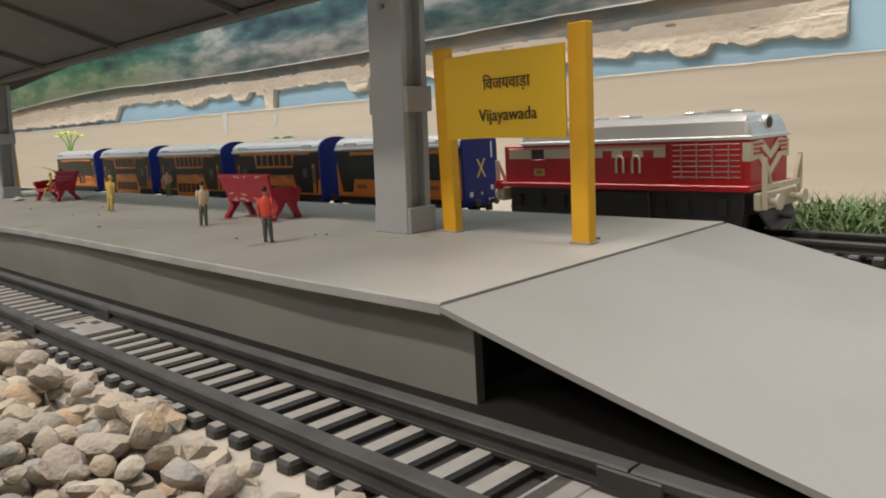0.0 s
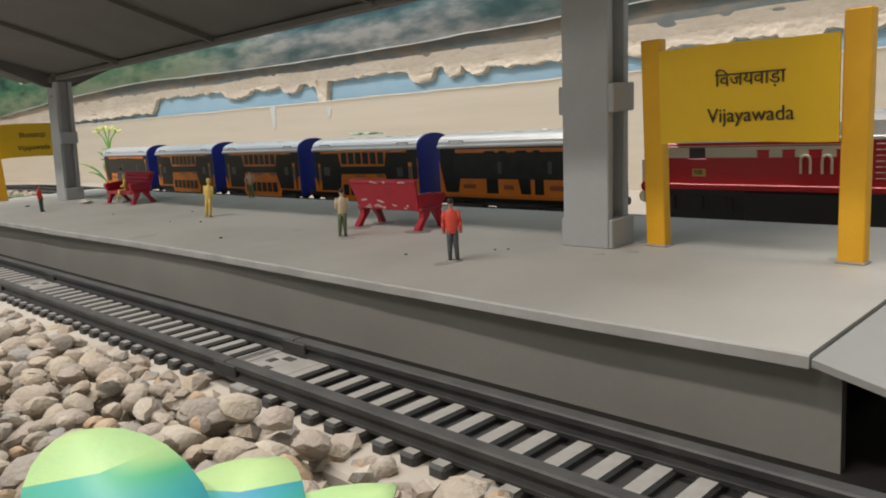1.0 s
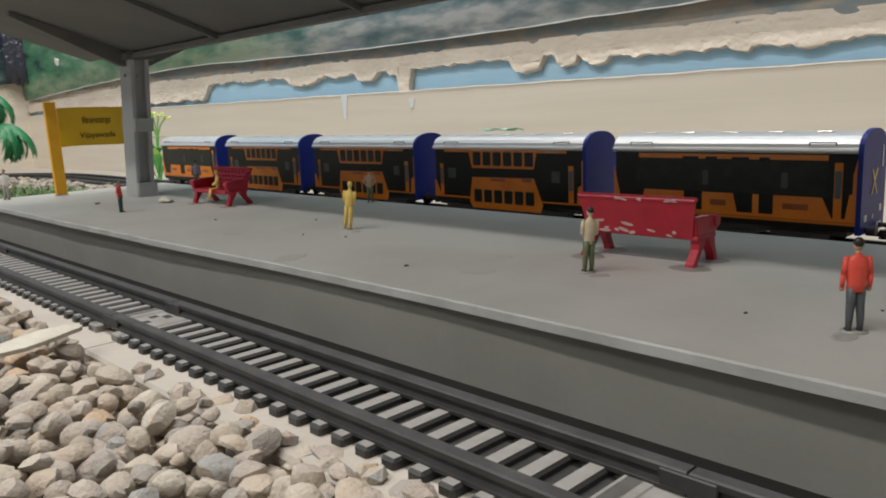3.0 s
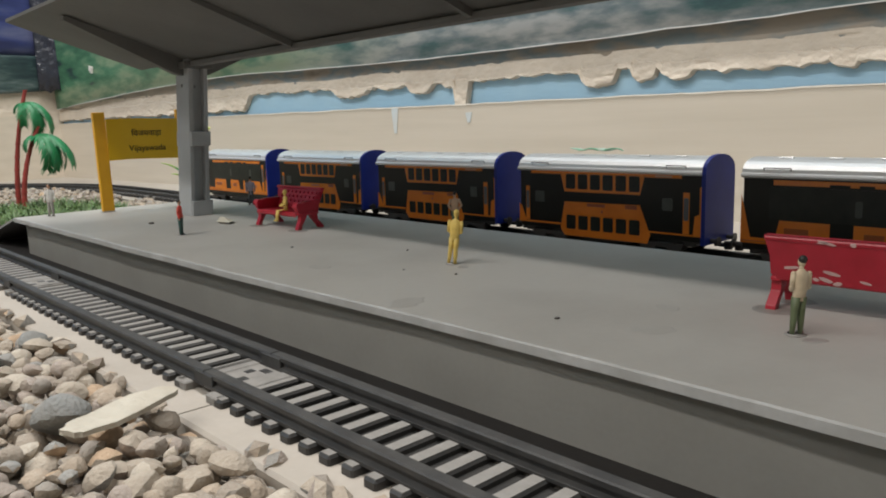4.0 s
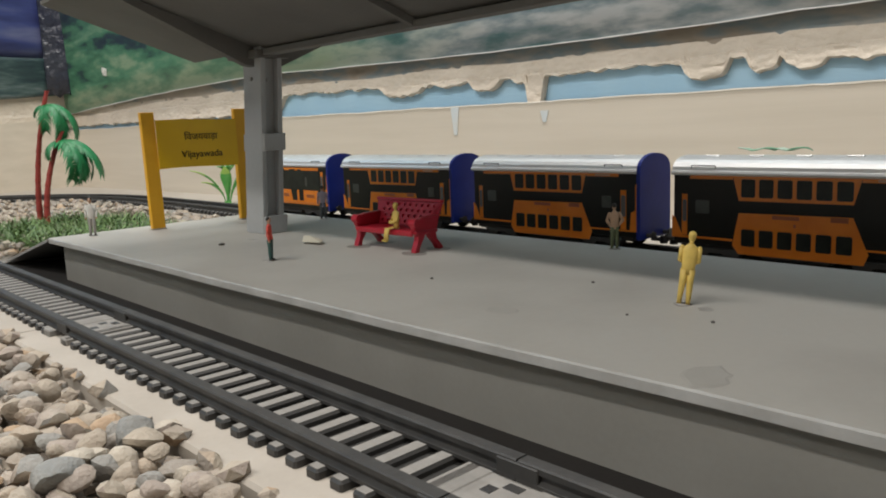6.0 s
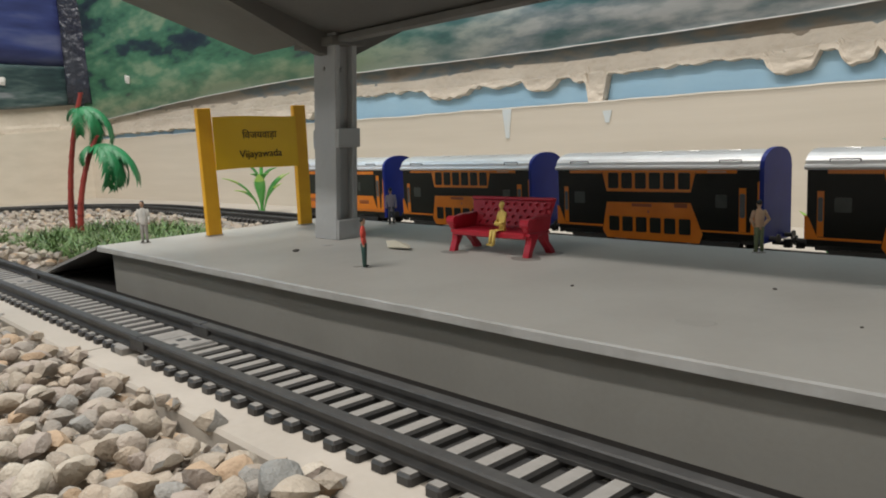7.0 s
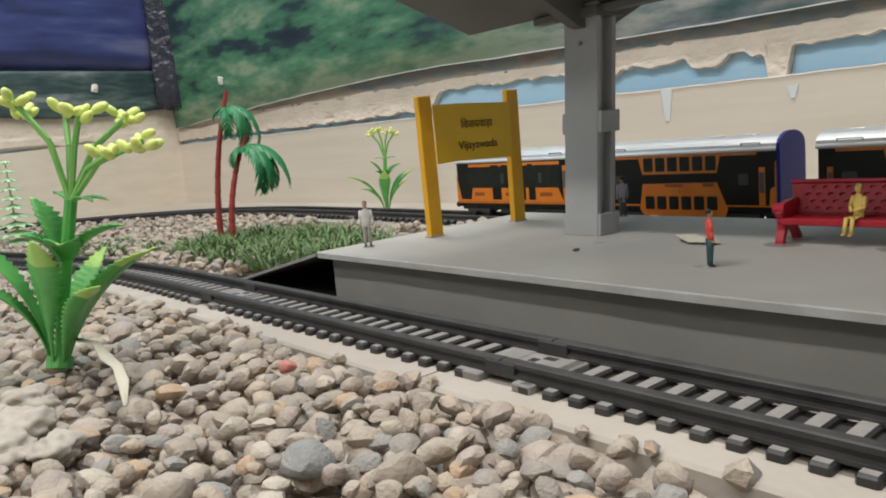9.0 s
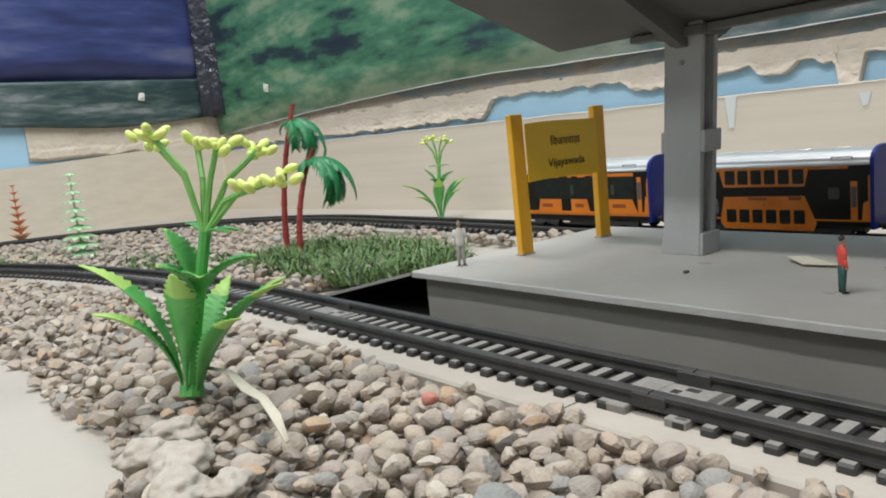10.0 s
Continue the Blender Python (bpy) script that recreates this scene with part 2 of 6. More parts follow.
room_wall("wall_behind", -2.1, -2.0, -1.6, 2.6, -0.9, 1.8, "plain pale wall of the exhibition room")
room_wall("wall_end", -2.0, 0.9, -1.6, -1.5, -0.9, 1.8, "plain pale end wall of the room")
room_wall("wall_upper", 0.9, 1.0, -1.6, 2.6, -0.9, 1.8, "plain pale wall behind the layout")
room_wall("wall_side", -2.0, 0.9, 2.5, 2.6, -0.9, 1.8, "plain pale side wall of the room")
b = bmesh.new()
box(b, -2.1, 1.0, -1.6, 2.6, -1.0, -0.9)
structure(part("floor", b, ROOM), "plain floor of the exhibition room", "floor")
b = bmesh.new()
box(b, -2.1, 1.0, -1.6, 2.6, 1.8, 1.9)
structure(part("ceiling", b, ROOM), "plain white ceiling of the exhibition room", "ceiling")

BOARD_TOP = 0.105


def wall_strip(bm, y0, y1, z0, z1, off, thick, m=0):
    """A board along the back wall, off metres in front of it."""
    slab(bm, [(back_x(y0) - off, y0, z0), (back_x(y1) - off, y1, z0), (back_x(y1) - off, y1, z1), (back_x(y0) - off, y0, z1)], (-1, -0.07, 0), thick, m)


bm = bmesh.new()
wall_strip(bm, -1.2, 2.05, 0.0, 1.2, -0.03, 0.03)
structure(part("wall_back", bm, BLUEW), "pale blue painted wall behind the layout", "wall")
bm = bmesh.new()
slab(bm, [(0.56, left_y(0.56), 0), (-1.2, left_y(-1.2), 0), (-1.2, left_y(-1.2), 1.2), (0.56, left_y(0.56), 1.2)], (0, 1, 0), 0.03)
structure(part("wall_left", bm, BLUEW), "pale blue painted side wall of the layout", "wall")


def print_mat(name, bands, streak, seed, tilt=0.0, flat=5.0, foot=0.0, bands2=None, change=(0, 1)):
    """A printed landscape: colour bands by height, broken up by stretched noise."""
    m = bpy.data.materials.new(name)
    m.use_nodes = True
    nt = m.node_tree
    b = nt.nodes["Principled BSDF"]
    tc = nt.nodes.new("ShaderNodeTexCoord")
    sp = nt.nodes.new("ShaderNodeSeparateXYZ")
    nt.links.new(tc.outputs["Object"], sp.inputs[0])
    mp = nt.nodes.new("ShaderNodeMapping")
    mp.inputs["Location"].default_value = (seed, seed * 0.7, 0)
    mp.inputs["Rotation"].default_value = (radians(tilt), 0, 0)
    mp.inputs["Scale"].default_value = (1, 1, flat)
    nt.links.new(tc.outputs["Object"], mp.inputs[0])
    n1, n2 = nt.nodes.new("ShaderNodeTexNoise"), nt.nodes.new("ShaderNodeTexNoise")
    n1.inputs["Scale"].default_value, n1.inputs["Detail"].default_value, n1.inputs["Roughness"].default_value = streak, 7, 0.55
    n2.inputs["Scale"].default_value, n2.inputs["Detail"].default_value = streak * 4, 5
    nt.links.new(mp.outputs[0], n1.inputs["Vector"])
    nt.links.new(mp.outputs[0], n2.inputs["Vector"])
    ma = nt.nodes.new("ShaderNodeMath")
    ma.operation = "MULTIPLY_ADD"
    ma.inputs[1].default_value = 0.16
    nt.links.new(n2.outputs[0], ma.inputs[0])
    nt.links.new(n1.outputs[0], ma.inputs[2])
    cr = nt.nodes.new("ShaderNodeValToRGB")
    while len(cr.color_ramp.elements) < len(bands):
        cr.color_ramp.elements.new(0.5)
    for e, (p, c) in zip(cr.color_ramp.elements, bands):
        e.position, e.color = p, (*c, 1)
    rise = nt.nodes.new("ShaderNodeMapRange")
    rise.inputs[1].default_value, rise.inputs[2].default_value = 0.150, 0.205
    rise.inputs[3].default_value, rise.inputs[4].default_value = foot + 0.06, 0.06
    nt.links.new(sp.outputs[2], rise.inputs[0])
    up = nt.nodes.new("ShaderNodeMath")
    nt.links.new(ma.outputs[0], up.inputs[0])
    nt.links.new(rise.outputs[0], up.inputs[1])
    nt.links.new(up.outputs[0], cr.inputs[0])
    out = cr.outputs[0]
    if bands2:
        cr2 = nt.nodes.new("ShaderNodeValToRGB")
        while len(cr2.color_ramp.elements) < len(bands2):
            cr2.color_ramp.elements.new(0.5)
        for e, (p, c) in zip(cr2.color_ramp.elements, bands2):
            e.position, e.color = p, (*c, 1)
        nt.links.new(up.outputs[0], cr2.inputs[0])
        wob = nt.nodes.new("ShaderNodeMath")
        wob.operation = "MULTIPLY_ADD"
        wob.inputs[1].default_value = 0.5
        nt.links.new(n1.outputs[0], wob.inputs[0])
        nt.links.new(sp.outputs[1], wob.inputs[2])
        mr = nt.nodes.new("ShaderNodeMapRange")
        mr.inputs[1].default_value, mr.inputs[2].default_value = change[0] + 0.25, change[1] + 0.25
        nt.links.new(wob.outputs[0], mr.inputs[0])
        mx = nt.nodes.new("ShaderNodeMix")
        mx.data_type = "RGBA"
        nt.links.new(mr.outputs[0], mx.inputs["Factor"])
        nt.links.new(cr2.outputs[0], mx.inputs["A"])
        nt.links.new(out, mx.inputs["B"])
        out = mx.outputs["Result"]
    nt.links.new(out, b.inputs["Base Color"])
    b.inputs["Roughness"].default_value = 0.38
    bp = nt.nodes.new("ShaderNodeBump")
    bp.inputs["Strength"].default_value, bp.inputs["Distance"].default_value = 0.3, 0.002
    nt.links.new(n1.outputs[0], bp.inputs["Height"])
    nt.links.new(bp.outputs[0], b.inputs["Normal"])
    return m


def ragged_strip(name, material, ys, low, high, place, thick, label):
    """A thin layer with an uneven lower and upper edge, along a wall."""
    bm = bmesh.new()
    rows = 22
    front = []
    for i, y in enumerate(ys):
        a, b2 = low(y), high(y)
        col = []
        for j in range(rows):
            z = a + (b2 - a) * j / (rows - 1)
            f = j / (rows - 1)
            edge = 0.45 if j == 0 else 1.0 - 0.75 * f
            ledge = 0.38 if z < 0.1315 + 0.004 * noise.noise((y * 17, 2.2, 0)) else 0.0
            gouge = -0.9 * max(0.0, noise.noise((y * 38, z * 170, 5.5)) - 0.42)
            wob = noise.noise((y * 40, z * 70, 3.1)) * 0.16 + noise.noise((y * 130, z * 260, 1.7)) * 0.10
            col.append((y, z, thick * (edge + wob + (ledge + gouge if 0 < j < rows - 1 else 0.0))))
        front.append(col)
    fv = [[bm.verts.new(place(y, z, max(t, 0.0004))) for y, z, t in col] for col in front]
    bv = [[bm.verts.new(place(y, z, 0.0)) for y, z, t in col] for col in front]
    for i in range(len(ys) - 1):
        for j in range(rows - 1):
            bm.faces.new((fv[i][j], fv[i + 1][j], fv[i + 1][j + 1], fv[i][j + 1]))
        bm.faces.new((fv[i][0], bv[i][0], bv[i + 1][0], fv[i + 1][0]))
        bm.faces.new((fv[i][-1], fv[i + 1][-1], bv[i + 1][-1], bv[i][-1]))
    bm.faces.new([v for v in fv[0]] + [v for v in bv[0][::-1]])
    bm.faces.new([v for v in bv[-1]] + [v for v in fv[-1][::-1]])
    return structure(part(name, bm, material), label, "plaster")


def on_back(y, z, t):
    return (back_x(y) - 0.001 - t, y, z)


def on_left(x, z, t):
    return (x, left_y(x) - 0.001 - t, z)


# flakes that hang from the peeled layer: middle, half width, depth
FLAKES = ((1.108, 0.034, 0.0095), (1.040, 0.016, 0.003), (0.990, 0.020, 0.0100), (0.946, 0.010, 0.004), (0.764, 0.020, 0.0140), (0.719, 0.013, 0.0120), (0.690, 0.016, 0.0090), (0.560, 0.010, 0.0040), (0.500, 0.020, 0.0035), (0.440, 0.014, 0.0020), (0.376, 0.017, 0.0090), (0.330, 0.012, 0.0030), (0.275, 0.022, 0.0035))


def ease(f):
    f = min(1.0, max(0.0, f))
    return f * f * (3 - 2 * f)


def plaster_low(y):
    """Where the peeled layer ends: near the board by the corner, high above it elsewhere, with hanging flakes and one tab."""
    z = 0.1285 - 0.0075 * ease((0.72 - y) / 0.08) + 0.003 * ease((y - 1.12) / 0.06) - 0.0205 * ease((y - 1.318) / 0.022)
    z -= max(d * (1 - ((y - c) / w) ** 4) if abs(y - c) < w else 0.0 for c, w, d in FLAKES)
    tab = ease((y - 0.917) / 0.006) * ease((0.941 - y) / 0.004)
    z += (0.1025 - z) * tab
    wav = 0.0020 * noise.noise((y * 30, 0.3, 0)) + 0.0024 * noise.noise((y * 75, 1.7, 0)) + 0.0020 * noise.noise((y * 150, 9.2, 0)) + 0.0008 * noise.noise((y * 330, 4.2, 0))
    return z + wav * (1 - 0.8 * tab)


def plaster_high(y):
    return 0.1445 + 0.003 * noise.noise((y * 10, 8.8, 0))


ys = [0.262 + i * (2.0 - 0.262) / 700 for i in range(701)]
ragged_strip("plaster_layer", PLASTER, ys, plaster_low, plaster_high, on_back, 0.0055, "flaking cream plaster layer peeling off a blue wall")
MURAL = print_mat("painted_wall_band", [(0.40, (0.17, 0.14, 0.105)), (0.52, (0.32, 0.27, 0.215)), (0.60, (0.19, 0.235, 0.25)), (0.68, (0.35, 0.31, 0.26)), (0.84, (0.46, 0.40, 0.33))], 5, 3.3, 4, 3.0)
bm = bmesh.new()
wall_strip(bm, 0.262, 2.0, 0.136, 0.30, 0.0, 0.0022)
structure(part("mural_band", bm, MURAL), "faded brown and teal painted band on the wall", "wall paint")
xs = [0.19 + i * (0.515 - 0.19) / 90 for i in range(91)]
ragged_strip("plaster_layer", PLASTER, xs, lambda x: 0.116 + 0.004 * noise.noise((x * 30, 9.1, 0)) + 0.03 * max(0, x - 0.42), lambda x: 0.215, on_left, 0.004, "flaking cream plaster layer peeling off the side wall")

bm = bmesh.new()
rings = []
for i in range(81):
    y = -1.2 + i * 3.2 / 80
    zt = BOARD_TOP + 0.0010 * noise.noise((y * 20, 0, 0)) + 0.0004 * noise.noise((y * 140, 3, 0))
    x = back_x(y) - 0.006
    rings.append([(x, y, 0.0), (x - 0.003, y, 0.0), (x - 0.003, y, zt), (x, y, zt)])
loft(bm, rings)
structure(part("beige_panel", bm, BEIGE), "beige painted board along the foot of the wall", "panel")
bm = bmesh.new()
slab(bm, [(0.53, left_y(0.53) - 0.006, 0), (-1.2, left_y(-1.2) - 0.006, 0), (-1.2, left_y(-1.2) - 0.006, 0.100), (0.19, left_y(0.19) - 0.006, 0.110), (0.53, left_y(0.53) - 0.006, 0.128)], (0, -1, 0), 0.003)
structure(part("beige_panel", bm, BEIGE), "beige painted board along the foot of the side wall", "panel")

bm = bmesh.new()
rings = []
for i in range(241):
    y = 0.0 + i * 1.95 / 240
    zt = BOARD_TOP + 0.0010 * noise.noise((y * 20, 0, 0)) + 0.0004 * noise.noise((y * 140, 3, 0))
    x, w = back_x(y) - 0.0088, 0.0007 + 0.0009 * max(0.0, noise.noise((y * 60, 5.5, 0)))
    rings.append([(x + 0.002, y, zt - w), (x - 0.0008, y, zt - w), (x - 0.0006, y, zt + 0.0005), (x + 0.002, y, zt + 0.0005)])
loft(bm, rings)
structure(part("board_edge", bm, mat("bare_edge", (0.74, 0.70, 0.63), (0.60, 0.555, 0.48), rough=0.8, coarse=80)), "pale chipped upper edge of the beige board", "trim")

# drips of blue paint on the beige board
DRIP = mat("pale_drip", (0.58, 0.66, 0.70), (0.62, 0.62, 0.58), rough=0.6, coarse=60)

def drip(y, z_top, z_low, w):
    b = bmesh.new()
    pts = []
    for k in range(9):
        f = k / 8
        pts.append((w * (1 - 0.7 * f) * 0.5 + 0.0006, z_top + (z_low - z_top) * f))
    ring = [(back_x(y + dy) - 0.0092, y + dy, z) for dy, z in pts] + [(back_x(y - dy) - 0.0092, y - dy, z) for dy, z in pts[::-1]]
    slab(b, ring, (-1, 0, 0), 0.0005)
    return tagged(part("paint_drip", b, DRIP), "pale blue paint drip on the beige board", "paint drip")


drip(1.028, 0.1046, 0.076, 0.010)
drip(0.917, 0.0965, 0.086, 0.008)


LAKE_TONES = [(0.42, (0.023, 0.034, 0.065)), (0.54, (0.043, 0.079, 0.107)), (0.64, (0.065, 0.157, 0.171)), (0.74, (0.228, 0.286, 0.314)), (0.84, (0.486, 0.514, 0.528))]
HILL_TONES = [(0.42, (0.020, 0.030, 0.045)), (0.52, (0.030, 0.060, 0.062)), (0.58, (0.050, 0.150, 0.090)), (0.68, (0.085, 0.225, 0.135)), (0.80, (0.230, 0.330, 0.215))]
SCENERY = print_mat("printed_scenery", HILL_TONES, 7, 1.3, 10, 3.4, 0.13, LAKE_TONES, (1.02, 1.34))
DUSK = print_mat("printed_dusk_sky", [(0.40, (0.015, 0.020, 0.044)), (0.55, (0.027, 0.032, 0.111)), (0.68, (0.044, 0.059, 0.191)), (0.82, (0.118, 0.132, 0.250))], 3, 2.1, 30)
WOODS = print_mat("printed_dark_woods", [(0.42, (0.021, 0.034, 0.046)), (0.58, (0.038, 0.071, 0.076)), (0.70, (0.084, 0.126, 0.126)), (0.82, (0.231, 0.252, 0.273))], 10, 7.4, 5)
EDGEW = mat("paper_edge_glint", (0.74, 0.74, 0.72), rough=0.6)


def sheet(name, cols, material, label, thick=0.0006):
    """A hanging printed sheet: cols of ((x, y) low, z low, (x, y) high, z high), slightly wavy."""
    bm = bmesh.new()
    rows = 12
    grid = []
    for k, (xy0, z0, xy1, z1) in enumerate(cols):
        col = []
        for j in range(rows + 1):
            f = j / rows
            x, y = xy0[0] + (xy1[0] - xy0[0]) * f, xy0[1] + (xy1[1] - xy0[1]) * f
            wv = 0.002 * noise.noise((y * 9, x * 9, f * 3))
            col.append(bm.verts.new((x + wv, y + wv * 0.5, z0 + (z1 - z0) * f)))
        grid.append(col)
    for a, c in zip(grid, grid[1:]):
        for j in range(rows):
            bm.faces.new((a[j], c[j], c[j + 1], a[j + 1]))
    ob = part(name, bm, material, smooth=True)
    md = ob.modifiers.new("thickness", "SOLIDIFY")
    md.thickness, md.offset = thick, 0
    return tagged(ob, label, "poster", kind="structure")


def poster_low(y):
    """The hanging print's lower edge sinks a little toward the corner."""
    return 0.159 + 0.004 * math.sin(y * 5) - 0.022 * max(0.0, (y - 1.35) / 0.6)


def hang(y0, y1, n, off=0.012):
    out = []
    for i in range(n + 1):
        y = y0 + (y1 - y0) * i / n
        zl = poster_low(y) + 0.0016 * noise.noise((y * 25, 2, 2))
        out.append(((back_x(y) - off, y), zl, (back_x(y) - off - 0.02, y), 0.62))
    return out


sheet("landscape_print", hang(0.30, 1.985, 80), SCENERY, "glossy printed backdrop of dark green hills and a dusky lake")
cols = []
for i in range(31):
    x = 0.505 - i * 1.2 / 30
    cols.append(((x, left_y(x) - 0.012), 0.166 + 0.006 * math.sin(x * 14), (x, left_y(x) - 0.018), 0.235))
sheet("landscape_print", cols, WOODS, "glossy printed backdrop of dark woods on the side wall")
cols = [((c[0][0], c[0][1] - 0.001), 0.232 + 0.006 * math.sin(i * 0.3), (c[2][0], c[2][1] - 0.002), 0.62) for i, c in enumerate(cols)]
sheet("landscape_print", cols, DUSK, "glossy printed backdrop of a deep blue dusk sky")


# cut paper hem along the foot of the back wall's prints, its glint painted as pale colour
for y0, y1, off in ((0.30, 1.985, 0.0128),):
    bm = bmesh.new()
    n = 60
    rings = []
    for i in range(n + 1):
        y = y0 + (y1 - y0) * i / n
        z = poster_low(y) + 0.0016 * noise.noise((y * 25, 2, 2))
        x = back_x(y) - off
        w = 0.0004 + 0.0005 * max(0.0, noise.noise((y * 13, 6.1, 0)))
        rings.append([(x - 0.0006, y, z - w), (x + 0.0006, y, z - w), (x + 0.0006, y, z + w), (x - 0.0006, y, z + w)])
    loft(bm, rings)
    structure(part("print_hem", bm, EDGEW), "cut lower edge of the printed backdrop with its white glint painted in", "poster")


# crumpled dark edge where the two prints meet in the corner
FOLD = mat("print_fold", (0.016, 0.020, 0.040), (0.036, 0.042, 0.055), rough=0.22, coarse=14, fine=70, bump=0.9, depth=0.006, lo=0.4, hi=0.7)
cols = []
for k in range(7):
    f = k / 6
    x, y = 0.478 + 0.034 * f, left_y(0.48) - 0.020 - 0.028 * f + 0.004 * math.sin(k * 2.2)
    cols.append(((x, y), 0.168 + 0.004 * math.sin(k * 1.7), (x - 0.004, y), 0.62))
sheet("print_fold", cols, FOLD, "crumpled dark edge of the printed backdrop in the corner")


# pale fastening clips on the print
def clip(x, y, z, turn):
    b = bmesh.new()
    box(b, -0.002, 0.002, -0.005, 0.005, -0.006, 0.006, 0.0008)
    box(b, -0.004, -0.002, -0.003, 0.003, -0.002, 0.007, 0.0006)
    ob = part("poster_clip", b, WHITE)
    ob.matrix_world = pose(x, y, z, 12, 0, turn)
    return tagged(ob, "small white clip holding the printed backdrop", "clip")


clip(back_x(1.80) - 0.017, 1.80, 0.198, 0)
clip(0.374, left_y(0.374) - 0.017, 0.207, 90)


# ---- platform ----
PZ, PX0, PX1, PY0, PY1 = 0.028, 0.163, 0.318, 0.205, 0.968
plat = thing("platform", "grey painted model station platform with sloping end ramps", "platform")
bm = bmesh.new()
ny = 70
vs_top, vs_low = [], []
for i in range(ny + 1):
    y = PY0 + (PY1 - PY0) * i / ny
    w = 0.0036 * math.exp(-((y - 0.50) / 0.13) ** 2) + 0.0007 * noise.noise((y * 16, 0.5, 0)) + 0.0002 * noise.noise((y * 120, 3.5, 0))
    vs_top.append([(PX0 + w, y, PZ - 0.0005), (PX0 + w + 0.0006, y, PZ), ((PX0 + PX1) / 2, y, PZ), (PX1, y, PZ), (PX1, y, PZ - 0.003), (PX0 + w, y, PZ - 0.003)])
loft(bm, vs_top)
bmesh.ops.recalc_face_normals(bm, faces=bm.faces)
for f in bm.faces:
    if f.normal.x < -0.5:
        f.material_index = 1
part("deck", bm, [DECK, LIP], plat)
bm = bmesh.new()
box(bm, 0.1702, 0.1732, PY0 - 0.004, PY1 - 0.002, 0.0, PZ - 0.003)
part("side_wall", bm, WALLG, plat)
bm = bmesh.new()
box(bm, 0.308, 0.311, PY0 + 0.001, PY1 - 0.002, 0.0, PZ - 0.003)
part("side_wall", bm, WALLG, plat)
# end walls coloured near-black: the shade inside the hollow ramps is painted in
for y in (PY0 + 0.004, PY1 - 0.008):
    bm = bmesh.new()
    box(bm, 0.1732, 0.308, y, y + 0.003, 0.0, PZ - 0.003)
    part("end_wall_shaded", bm, DARKGREY, plat)


# added dark sheet: paints the shade under the ramps and along the wall's foot
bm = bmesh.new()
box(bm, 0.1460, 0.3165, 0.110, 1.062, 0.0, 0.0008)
part("shade_sheet", bm, mat("shade_sheet_dark", (0.016, 0.013, 0.011), rough=0.9), plat, "added dark sheet standing in for shade under the ramps and beside the track")


def ramp(y0, y1, z1, sag):
    bm = bmesh.new()
    rings = []
    for i in range(13):
        f = i / 12
        y = y0 + (y1 - y0) * f
        z = PZ - 0.0006 + (z1 - PZ) * f - sag * math.sin(math.pi * f)
        x0, x1 = PX0 - 0.0008, PX1 + 0.001
        rings.append([(x0, y, z), (x1, y, z), (x1, y, z - 0.0016), (x0, y, z - 0.0016)])
    loft(bm, rings)
    return part("ramp", bm, RAMPM, plat, "pale grey card ramp")


# dark triangles added on the far side to keep light out of the ramps
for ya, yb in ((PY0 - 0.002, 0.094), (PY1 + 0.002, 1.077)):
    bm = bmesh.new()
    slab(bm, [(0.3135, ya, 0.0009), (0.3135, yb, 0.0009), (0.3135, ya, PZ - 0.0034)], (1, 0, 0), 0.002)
    part("ramp_light_block", bm, DARKGREY, plat)
ramp(PY0 - 0.0008, 0.088, 0.0017, 0.001)
ramp(PY1 + 0.0008, 1.083, 0.0017, 0.0)


# ---- canopy on two H-section columns ----
canopy = thing("platform_canopy", "dark grey butterfly canopy on two steel columns", "canopy")
CX, CZ = 0.2560, 0.1340


